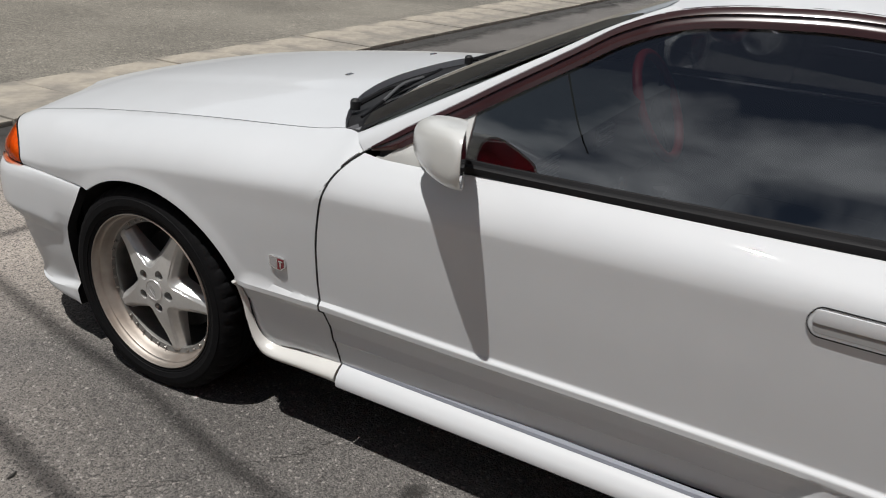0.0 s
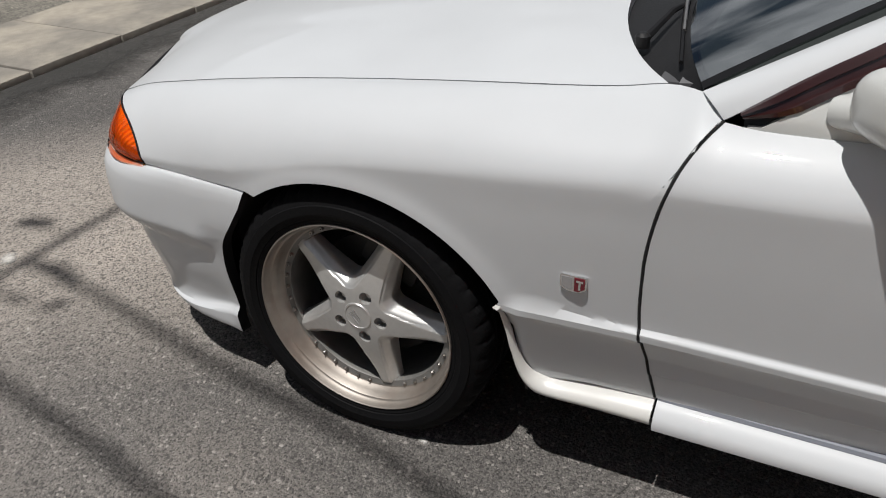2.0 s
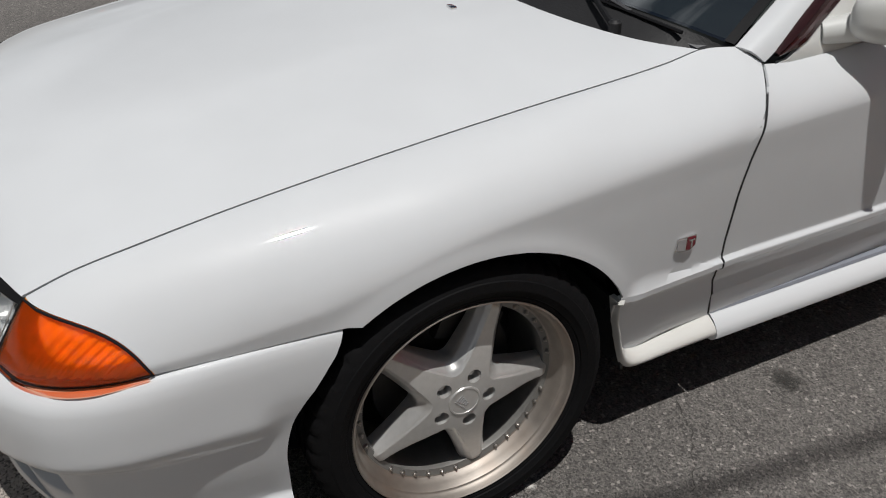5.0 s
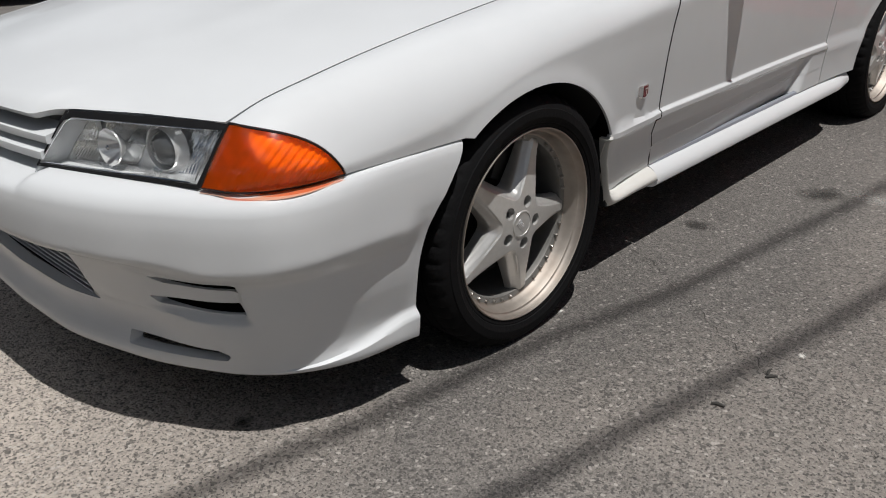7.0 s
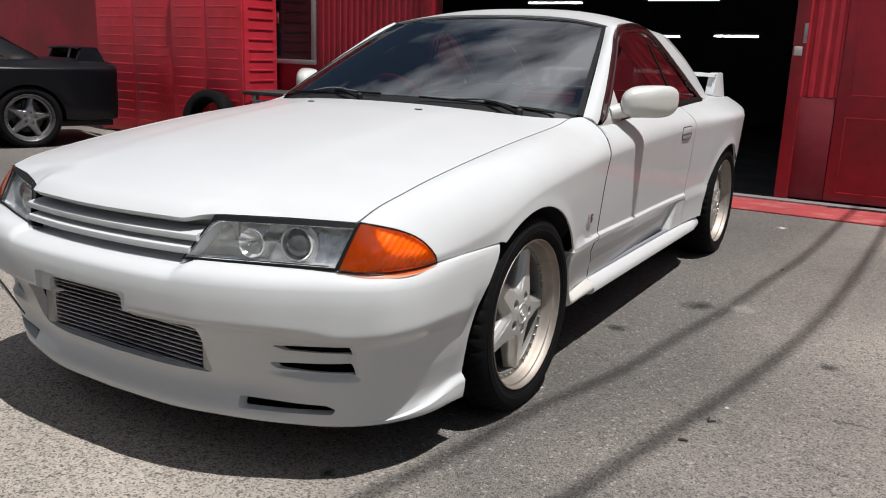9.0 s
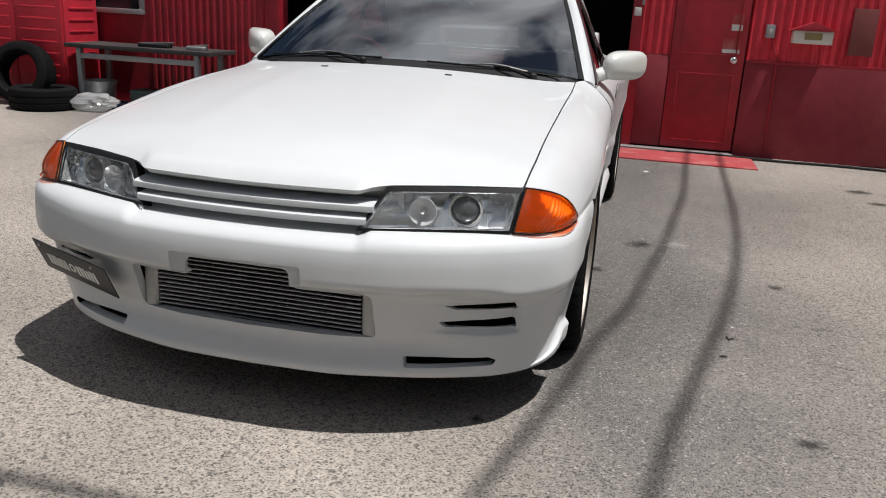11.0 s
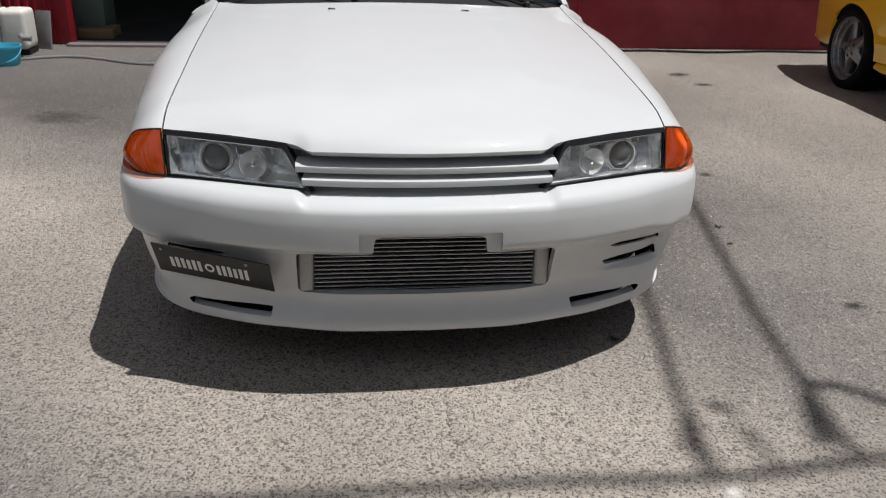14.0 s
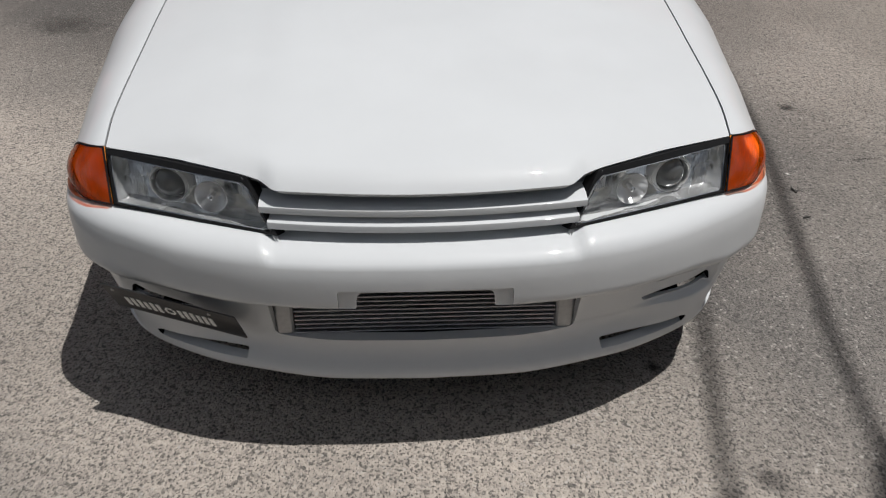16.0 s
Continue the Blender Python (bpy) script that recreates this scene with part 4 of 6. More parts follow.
        part("red_field", prism(o, x, x + 0.0062 * sgn, "x"), RED_BADGE, badge)
        bm = prism([(y + 0.006, z + 0.010), (y + 0.019, z + 0.010), (y + 0.019, z + 0.006), (y + 0.006, z + 0.006)], x, x + 0.0075 * sgn, "x")
        part("bar", bm, CHROME, badge)
        part("bar", prism([(y + 0.0105, z + 0.006), (y + 0.0145, z + 0.006), (y + 0.0145, z - 0.010), (y + 0.0105, z - 0.010)], x, x + 0.0075 * sgn, "x"), CHROME, badge)
        part("grey_field", prism([(y - 0.022, z + 0.013), (y - 0.002, z + 0.013), (y - 0.002, z - 0.013), (y - 0.012, z - 0.013), (y - 0.022, z - 0.007)], x, x + 0.0058 * sgn, "x"), mat("grey_enamel", (0.42, 0.42, 0.43), rough=0.25, metal=0.5), badge)


def rail(y):
    """The line over the side windows: its height."""
    return RAIL(y)


RAIL = curve((0.69, 0.848), (0.715, 0.866), (0.80, 0.925), (0.885, 0.977), (1.0, 1.050), (1.13, 1.130), (1.22, 1.186), (1.32, 1.224), (1.4, 1.239), (1.5, 1.248), (1.62, 1.253), (1.75, 1.248), (1.90, 1.215), (2.05, 1.148), (2.21, 1.058), (2.38, 0.960), (2.51, 0.888))


def cabin_x(z):
    return 0.768 - 0.165 * max(0, (z - 0.862) / 0.35) ** 1.12


def build_cabin(car):
    # windscreen, between its foot and the roof
    foot = along([(-0.730, 0.650, 0.877), (-0.60, 0.600, 0.898), (-0.35, 0.555, 0.912), (0, 0.535, 0.918), (0.35, 0.555, 0.912), (0.60, 0.600, 0.898), (0.730, 0.650, 0.877)], 31)
    head = along([(-0.560, 1.290, 1.222), (-0.35, 1.318, 1.250), (0, 1.33, 1.262), (0.35, 1.318, 1.250), (0.560, 1.290, 1.222)], 31)

    def screen(u0, u1, n, foot, head, bulge):
        return [[f * (1 - v) + h * v + np.array((0, -0.6, 0.8)) * bulge * 4 * v * (1 - v) for v in np.linspace(u0, u1, n)] for f, h in zip(foot, head)]
    ws = screen(0.0, 1.0, 16, foot, head, 0.012)
    part("windscreen", grid(ws), GLASS, car, "tinted windscreen")
    for e, w in ((ws[0], ws[1]), (ws[-2], ws[-1])):
        e, w = (e, w) if e is ws[0] else (w, e)
        rows = [[a * (1 - f) + b * f + np.array((0, -0.002, 0.003)) for a, b in zip(e, w)] for f in (0, 0.45)]
        part("screen_surround", grid(rows), TRIM, car)
    rows = [[p + np.array((0, -0.002, 0.003)) for p in (col[-1] * 0.80 + col[-2] * 0.20, col[-1])] for col in ws]
    part("screen_surround", grid(rows), TRIM, car)
    # black cowl between bonnet and glass
    rows = []
    for f in foot:
        x = max(-0.692, min(0.692, f[0]))
        y0 = 0.385 + 0.184 * (min(abs(x), 0.70) / 0.70) ** 3
        rows.append([np.array((x, y0, hood_z(x, y0) - 0.022 - 0.03 * sstep(0.60, 0.69, abs(x)))), np.array((x, (y0 + f[1]) / 2, (hood_z(x, y0) + f[2]) / 2 - 0.024 - 0.03 * sstep(0.60, 0.69, abs(x)))), f + np.array((0, 0.01, 0.002))])
    part("cowl", grid(rows, 0.01), PLASTIC, car, "black plastic cowl under the windscreen")
    # wipers
    for (a, b, pivot) in (((-0.10, 0.525, 0.922), (-0.62, 0.590, 0.902), (-0.16, 0.46, 0.905)), ((0.64, 0.592, 0.888), (0.10, 0.505, 0.920), (0.54, 0.50, 0.884))):
        wp = part("wiper", tube([pivot, ((pivot[0] + a[0] + b[0]) / 3, (pivot[1] + a[1] + b[1]) / 3 - 0.004, (pivot[2] + a[2] + b[2]) / 3 + 0.018), tuple((np.array(a) + b) / 2 + (0, -0.004, 0.012))], [0.008, 0.006, 0.004], 6), TRIM, car, "black windscreen wiper")
        part("blade", tube(along([a, tuple((np.array(a) + b) / 2 + (0, -0.008, 0.006)), b], 9), 0.0042, 6), TRIM, wp)
        part("bracket", tube(along([tuple(np.array(a) * 0.75 + np.array(b) * 0.25 + (0, -0.004, 0.006)), tuple((np.array(a) + b) / 2 + (0, -0.006, 0.020)), tuple(np.array(a) * 0.25 + np.array(b) * 0.75 + (0, -0.004, 0.006))], 7), 0.004, 6), STEEL, wp)
        part("pivot_cap", lathe([(0.014, -0.01), (0.014, 0.012), (0.008, 0.018), (0.001, 0.019)], 16, Matrix.Translation(pivot)), PLASTIC, wp)
    # pillars: from the screen's edge to the rail
    ys = np.r_[np.linspace(0.702, 1.30, 26), np.linspace(1.30, 1.9, 14)[1:]]
    for sgn in (1, -1):
        mir = (lambda r: r) if sgn > 0 else mirrored
        edge = along([(0.732, 0.648, 0.877), (0.560, 1.290, 1.222)], 26)
        outer = [np.array((cabin_x(rail(y)) + 0.004, y, rail(y))) for y in np.linspace(0.692, 1.33, 26)]
        rows = [[e * (1 - v) + o * v + np.array((0.55, -0.2, 0.6)) * 0.012 * math.sin(math.pi * v) for v in np.linspace(0, 1, 9)] for e, o in zip(edge, outer)]
        part("front_pillar", grid(mir(rows), 0.008, sgn > 0), PAINT, car)
        # moulding along the rail
        ys = np.r_[np.linspace(0.715, 1.30, 30), np.linspace(1.30, 2.0, 26)[1:], np.linspace(2.0, 2.505, 20)[1:]]
        rows = []
        for y in ys:
            z = rail(y)
            s = (rail(y + 0.01) - rail(y - 0.01)) / 0.02
            n = np.array((-s, 1)) / math.hypot(s, 1)
            w = 0.036 * sstep(0.69, 0.78, y) + 0.004
            col = []
            for f, o in ((-0.05, 0.0), (0.05, 0.010), (0.30, 0.013), (0.36, 0.008), (0.62, 0.008), (0.7, 0.012), (0.95, 0.010), (1.0, -0.004)):
                yy, zz = y - n[0] * w * f, z - n[1] * w * f
                col.append((cabin_x(zz) + o, yy, zz))
            rows.append(col)
        part("rail_moulding", grid(mir(rows), 0, sgn > 0), MAROON, car, "glossy maroon moulding over the side windows")
        # side glass and the belt strip
        def inner(y):
            s = (rail(y + 0.01) - rail(y - 0.01)) / 0.02
            return rail(y) - 0.036 * math.hypot(1, s)
        rows = [[(cabin_x(z), y, z) for z in np.linspace(0.868, max(inner(y), 0.872), 10)] for y in np.linspace(0.93, 1.86, 30)]
        part("door_glass", grid(mir(rows), 0, sgn < 0), GLASS_DARK, car, "dark tinted door glass")
        rows = [[(cabin_x(z) - 0.002, y, z) for z in np.linspace(0.872, max(inner(y), 0.874), 10)] for y in np.linspace(1.80, 2.42, 24)]
        part("quarter_glass", grid(mir(rows), 0, sgn < 0), GLASS_DARK, car, "dark tinted quarter window")
        rows = [[(cabin_x(z) + 0.003, y0 - 0.42 * (z - 0.87), z) for z in np.linspace(0.868, 1.165, 8)] for y0 in (1.872, 1.905)]
        part("window_post", grid(mir(rows), 0.006, sgn < 0), TRIM, car)
        rows = [[(x, y, z + 0.010 * (y - 0.7)) for x, z in ((0.778, 0.852), (0.781, 0.858), (0.780, 0.868), (0.776, 0.872), (0.772, 0.873), (0.768, 0.880), (0.762, 0.881))] for y in np.linspace(0.955, 2.47, 40)]
        part("belt_strip", grid(mir(rows), 0, sgn < 0), TRIM, car, "black rubber strip under the windows")
        # sail panel and mirror
        rows = [[(cabin_x(z) + 0.006, y, z) for z in np.linspace(0.841, max(0.845, inner(y)), 6)] for y in np.linspace(0.728, 0.955, 12)]
        mirror = part("wing_mirror", grid(mir(rows), 0.008, sgn < 0), MIRROR_PAINT, car, "slightly yellowed white wing mirror")
        rows = []
        for a in np.linspace(0, 2 * math.pi, 37):
            col = []
            for b in np.r_[np.linspace(-math.pi / 2, 0.2, 16), 0.32, 0.36]:
                ca, sa, cb, sb = math.cos(a), math.sin(a), math.cos(b), math.sin(b)
                pw = lambda q, e: math.copysign(abs(q) ** e, q)
                k = pw(cb, 0.72) if b < 0.3 else (0.93 if b < 0.34 else 0.90)
                x = 0.868 + 0.090 * k * pw(ca, 0.62) + k * (0.004 + 0.006 * max(-1, min(1, ca * 4)))
                z = 0.902 + 0.064 * k * pw(sa, 0.72) + 0.008 * ca * k
                y = 0.985 + 0.105 * (1 - 0.80 * max(0, (x - 0.80) / 0.17) ** 2.2) * (pw(sb, 0.85) if b < 0.3 else (0.24 if b < 0.34 else 0.22)) + 0.57 * (x - 0.87)
                col.append((0.872 + (x - 0.868) * 0.98, 0.990 + (y - 0.985) * 1.02, 0.929 + (z - 0.902) * 1.0))
            rows.append(col)
        bm = grid(mir(rows), 0, sgn > 0)
        bmesh.ops.remove_doubles(bm, verts=bm.verts[:], dist=0.0004)
        bmesh.ops.recalc_face_normals(bm, faces=bm.faces[:])
        part("mirror_shell", bm, MIRROR_PAINT, mirror)
        part("mirror_glass", grid(mir([[np.array(r[-1]) * (1 - q) + np.array((0.874, 1.015, 0.931)) * q for q in (0, 1)] for r in rows])), CHROME, mirror)
        part("mirror_foot", tube([(sgn * 0.755, 0.850, 0.882), (sgn * 0.785, 0.893, 0.892), (sgn * 0.815, 0.925, 0.902), (sgn * 0.850, 0.958, 0.912)], [0.026, 0.030, 0.031, 0.028], 14), MIRROR_PAINT, mirror)
    # roof
    rows = []
    for y in np.linspace(0, 1, 20):
        col = []
        for u in np.linspace(-1, 1, 33):
            yy = 1.33 - 0.04 * u * u + (2.17 - 1.33 + 0.0) * y
            zr = rail(min(yy, 1.75)) - 0.05 * max(0, (yy - 1.75)) / 0.42
            xr = cabin_x(zr) + 0.006
            zm = 1.270 + 0.050 * sstep(-0.05, 0.35, y) - 0.040 * y * y
            z = zr + (zm - zr) * (1 - abs(u) ** 2.6)
            col.append((xr * math.copysign(abs(u) ** 0.92, u), yy, z))
        rows.append(col)
    part("roof", grid(rows, 0.01, True), PAINT, car)
    back = rows[-1]
    # rear pillars and rear window
    rows2 = []
    for p in back:
        x = p[0]
        q = np.array((x * 1.16, 2.78, 0.897))
        rows2.append([np.array(p) * (1 - v) + q * v + np.array((0, 0.3, 0.5)) * 0.05 * math.sin(math.pi * v) for v in np.linspace(0, 1, 14)])
    part("rear_window", grid(rows2[4:-4], 0, True), GLASS_DARK, car, "dark rear window")
    for seg in (rows2[:5], rows2[-5:]):
        part("rear_pillar", grid(seg, 0.01, True), PAINT, car)
    for sgn in (1, -1):
        mir = (lambda r: r) if sgn > 0 else mirrored
        seg = rows2[-1]
        rows = []
        for k, v in enumerate(np.linspace(0, 1, 14)):
            y = 1.75 + (2.70 - 1.75) * v
            z = rail(y) if y < 2.50 else 0.884
            rows.append([np.array(seg[k]) * (1 - w) + np.array((cabin_x(z) + 0.003, y, z)) * w for w in np.linspace(0, 1, 6)])
        part("quarter_pillar", grid(mir(rows), 0, sgn > 0), PAINT, car)
    # rear wing
    sec = [(-0.10, 0.0), (-0.09, 0.014), (-0.05, 0.022), (0.02, 0.020), (0.09, 0.012), (0.10, 0.004), (0.02, 0.0), (-0.06, -0.006), (-0.10, 0.0)]
    rows = [[(x, 3.33 + a - 0.05 * (abs(x) / 0.66) ** 3, 1.005 + b - 0.012 * (abs(x) / 0.66) ** 2) for a, b in sec] for x in np.linspace(-0.66, 0.66, 25)]
    wing = part("rear_wing", grid(rows), PAINT, car, "white raised rear wing on side posts")
    for s in (-1, 1):
        part("wing_post", prism(rounded([(3.16, 0.875), (3.23, 1.02), (3.38, 1.02), (3.46, 0.86)], 0.02), s * 0.605, s * 0.665, "x", 0.008), PAINT, wing)
    part("wing_post", prism(rounded([(3.23, 0.88), (3.27, 1.005), (3.35, 1.005), (3.38, 0.87)], 0.01), -0.05, 0.05, "x", 0.006), PAINT, wing)


def build_inside(car):
    part("cabin_floor", box(-0.70, 0.70, 0.55, 2.9, 0.27, 0.33), INTERIOR, car)
    part("firewall", box(-0.66, 0.66, 0.56, 0.62, 0.3, 0.86), INTERIOR, car)
    rows = [[(x, y, z - 0.02 * (x / 0.7) ** 2) for y, z in ((0.60, 0.885), (0.80, 0.905), (0.98, 0.90), (1.05, 0.86), (1.04, 0.72), (0.98, 0.55))] for x in np.linspace(-0.68, 0.68, 15)]
    dash = part("dashboard", grid(rows, 0.02), mat("grey_dash_plastic", (0.15, 0.15, 0.155), rough=0.7, var=0.15, bump=0.1, bscale=200), car, "dark grey dashboard")
    for x in (0.52, 0.12):
        part("air_vent", box(x - 0.07, x + 0.07, 1.03, 1.055, 0.78, 0.85, 0.006), PLASTIC, dash)
        for k in range(5):
            part("vane", box(x - 0.06, x + 0.06, 1.05, 1.06, 0.787 + k * 0.013, 0.791 + k * 0.013, 0.001), GALV, dash)
    c = Vector((-0.385, 1.06, 0.815))
    m = Matrix.Translation(c) @ pose(0, 0, 0, -65)
    ring = [(0.175 + 0.016 * math.cos(a), 0.016 * math.sin(a)) for a in np.linspace(0, 2 * math.pi, 13)]
    wheel = part("steering_wheel", lathe(ring, 48, m), RED_LEATHER, car, "red leather rimmed steering wheel")
    bm = bmesh.new()
    for a in (90, 210, 330):
        add_box(bm, 0.03, 0.165, -0.014, 0.014, -0.012, -0.006, 0.002, m @ pose(0, 0, 0, 0, 0, a))
    part("spokes", bm, PLASTIC, wheel)
    part("hub", lathe([(0.05, -0.03), (0.05, 0.0), (0.035, 0.01), (0.001, 0.012)], 24, m), PLASTIC, wheel)
    part("column", tube([c, (-0.385, 0.90, 0.74)], 0.035, 12), PLASTIC, car)
    for x in (-0.37, 0.37):
        seat = part("seat", box(x - 0.24, x + 0.24, 1.30, 1.80, 0.34, 0.52, 0.06, seg=4), SEAT, car, "dark grey cloth bucket seat")
        rows = []
        for a in np.linspace(0, 2 * math.pi, 25):
            rows.append([(x + (0.24 - 0.05 * v) * math.copysign(abs(math.cos(a)) ** 0.5, math.cos(a)), 1.80 + 0.17 * v + 0.07 * math.copysign(abs(math.sin(a)) ** 0.6, math.sin(a)), 0.42 + 0.50 * v) for v in np.linspace(0, 1, 9)])
        part("backrest", grid(rows), SEAT, seat)
        part("headrest", box(x - 0.12, x + 0.12, 1.95, 2.04, 0.93, 1.09, 0.04, seg=4), SEAT, seat)
    part("rear_seat", box(-0.6, 0.6, 2.25, 2.45, 0.4, 0.86, 0.05, seg=3), RED_CLOTH, car, "dull red rear seat")
    part("parcel_shelf", box(-0.66, 0.66, 2.42, 2.93, 0.84, 0.87), RED_CLOTH, car, "dull red parcel shelf")
    part("centre_console", box(-0.11, 0.11, 1.0, 1.75, 0.33, 0.52, 0.03, seg=3), PLASTIC, car)
    part("gear_lever", tube([(0.0, 1.22, 0.5), (-0.01, 1.20, 0.62), (-0.01, 1.20, 0.66)], [0.008, 0.008, 0.022], 12), PLASTIC, car)
    part("headlining", grid([[(x, y, 1.245 - 0.03 * (x / 0.55) ** 2) for y in np.linspace(1.34, 2.12, 5)] for x in np.linspace(-0.56, 0.56, 7)]), INTERIOR, car)
    for s in (-1, 1):
        part("door_card", grid([[(s * 0.745, y, z) for z in np.linspace(0.3, 0.86, 5)] for y in np.linspace(0.72, 2.5, 8)]), INTERIOR, car)
    part("rear_view_mirror", box(-0.12, 0.12, 1.21, 1.235, 1.145, 1.20, 0.012, seg=3), CHROME, car)
    part("lock_knob", lathe([(0.008, -0.02), (0.009, 0.0), (0.006, 0.006), (0.001, 0.007)], 12, Matrix.Translation((0.735, 1.30, 0.90))), CHROME, car)


def build_handle(door, sgn):
    x = side_x(1.77, 0.752) * sgn
    o = rounded([(1.698, 0.760), (1.712, 0.781), (1.845, 0.781), (1.858, 0.768), (1.858, 0.735), (1.845, 0.722), (1.712, 0.722), (1.698, 0.742)], 0.012, 4)
    h = part("handle", prism(o, x - 0.01 * sgn, x + 0.0010 * sgn, "x", 0.0004), PAINT, door, "flush white door handle in a dark outline")
    pts = [(x + 0.0008 * sgn, *p) for p in o] + [(x + 0.0008 * sgn, *o[0])]
    part("outline", tube(pts, 0.0016, 5), TRIM, h)
    # the recess is white too; its grey has the shade painted in
    part("grip_recess", prism(rounded([(1.706, 0.750), (1.850, 0.750), (1.850, 0.729), (1.712, 0.729)], 0.008), x - 0.004 * sgn, x + 0.0016 * sgn, "x"), mat("shaded_white_plastic", (0.30, 0.30, 0.30), rough=0.5), h)
    part("grip", prism(rounded([(1.706, 0.776), (1.848, 0.776), (1.848, 0.748), (1.706, 0.748)], 0.01), x - 0.002 * sgn, x + 0.0042 * sgn, "x", 0.0015), PAINT, h)


# wheels: built about the z axis, z outwards, then stood up
def wheel_meshes():
    made = []

    def keep(name, bm, material, label="", angle=34):
        ob = part(name, bm, material, None, label, angle=angle)
        made.append((name, ob.data, label))
        bpy.data.objects.remove(ob)
    n, nr = 360, 30

    def spoke_half(r):
        return 0.0285 + 0.024 * max(0.0, (0.205 - r) / 0.15) ** 1.6

    def outside(r, phi):
        """Signed distance from the star: five spokes and a hub, joined with round valleys."""
        d = None
        for k in (-72, 0, 72):
            x, y = r * math.cos(radians(phi + k)), r * math.sin(radians(phi + k))
            q = max(abs(y) - spoke_half(max(x, 0.0)), -x)
            if d is None:
                d = q
            else:
                h = max(0.0, 0.020 - abs(d - q)) / 0.020
                d = min(d, q) - h * h * 0.020 * 0.25
        q = r - 0.070
        h = max(0.0, 0.024 - abs(d - q)) / 0.024
        return min(d, q) - h * h * 0.024 * 0.25

    def reach(phi):
        lo, hi = 0.05, 0.205
        if outside(hi, phi) < 0:
            return hi
        for _ in range(26):
            mid = (lo + hi) / 2
            lo, hi = (mid, hi) if outside(mid, phi) < 0 else (lo, mid)
        return lo

    def height(r, phi):
        base = -0.024 - 0.022 * sstep(0.05, 0.21, r) + 0.004 * math.exp(-(r / 0.06) ** 2)
        d = -outside(r, phi)
        return base - (0.0040 * sstep(0.0190, 0.0155, d) + 0.014 * sstep(0.0155, 0.0, d)) * sstep(0.050, 0.085, r)
    bm = bmesh.new()
    rings = []
    for i in range(n):
        th = 360 * i / n
        phi = abs((th + 36) % 72 - 36)
        R = reach(phi)
        th = radians(th)
        col = []
        for k in range(nr):
            q = (k / (nr - 1)) ** 0.8
            r = max(R * q, 0.0008)
            h = height(r, phi) - 0.004 * max(0, (q - 0.94) / 0.06) ** 2
            col.append((r * math.cos(th), r * math.sin(th), h))
        col += [(R * 1.01 * math.cos(th), R * 1.01 * math.sin(th), col[-1][2] - 0.012), (R * math.cos(th), R * math.sin(th), -0.085), (0.001 * math.cos(th), 0.001 * math.sin(th), -0.085)]
        rings.append([bm.verts.new(c) for c in col])
    for i in range(n):
        a, b = rings[i], rings[(i + 1) % n]
        for k in range(len(a) - 1):
            bm.faces.new([a[k], b[k], b[k + 1], a[k + 1]][::-1])
    bm.faces.new([r[0] for r in rings])
    bm.faces.new([r[-1] for r in rings][::-1])
    bmesh.ops.recalc_face_normals(bm, faces=bm.faces[:])
    holes = []
    for k in range(5):
        a = radians(72 * k)
        c = bmesh.new()
        bmesh.ops.create_cone(c, cap_ends=True, segments=20, radius1=0.0135, radius2=0.017, depth=0.06, matrix=Matrix.Translation((0.056 * math.cos(a), 0.056 * math.sin(a), -0.02)))
        holes.append(c)
    keep("wheel", cut(bm, holes), SILVER, "silver five-spoke wheel with a riveted polished lip", 30)
    tyre = [(0.236, -0.010), (0.243, -0.001), (0.248, 0.004), (0.251, 0.0035), (0.2525, 0.0065), (0.264, 0.0100), (0.2655, 0.0112), (0.284, 0.0098), (0.2855, 0.0070), (0.297, 0.0025), (0.3065, -0.006), (0.3125, -0.017), (0.315, -0.034)]
    for h in (-0.055, -0.095, -0.135, -0.175):
        tyre += [(0.316, h + 0.006), (0.309, h + 0.004), (0.309, h - 0.004), (0.316, h - 0.006)]
    tyre += [(0.311, -0.20), (0.300, -0.222), (0.27, -0.236), (0.236, -0.228)]
    tyre = [(0.2385 if r == 0.243 else r, t) for r, t in tyre]
    bm = bmesh.new()
    for i, ring in enumerate(add_lathe(bm, tyre, 240)):
        if i % 5 == 0:
            for v, (r, h) in zip(ring, tyre):
                if r > 0.3 and h > -0.045:
                    v.co.x, v.co.y = v.co.x * (1 - 0.004 / r), v.co.y * (1 - 0.004 / r)
                    v.co.z -= 0.002
    keep("tyre", bm, RUBBER, "black low-profile tyre")
    keep("lip", lathe([(0.234, -0.012), (0.2385, -0.006), (0.2395, 0.0), (0.2385, 0.0035), (0.2365, 0.0042), (0.2345, 0.002), (0.2335, -0.006), (0.2315, -0.014), (0.2295, -0.0165), (0.2265, -0.0175), (0.2245, -0.021), (0.2215, -0.034), (0.2185, -0.0455), (0.2155, -0.0495), (0.2125, -0.0505)], 128), LIP, "polished alloy rim lip")
    keep("barrel", lathe([(0.2135, -0.0505), (0.207, -0.0525), (0.199, -0.0530), (0.197, -0.058), (0.200, -0.09), (0.205, -0.20), (0.215, -0.23)], 96), mat("dull_barrel_paint", (0.20, 0.195, 0.185), rough=0.5, metal=0.4, var=0.2))
    keep("rivet", lathe([(0.0046, -0.001), (0.0046, 0.003), (0.0034, 0.0052), (0.0018, 0.0056), (0.0017, 0.0085), (0.0002, 0.009)], 8), STEEL)
    keep("centre_cap", lathe([(0.034, -0.028), (0.0345, -0.021), (0.033, -0.0185), (0.030, -0.0182), (0.0295, -0.0196), (0.001, -0.0192)], 40), SILVER)
    bm = bmesh.new()
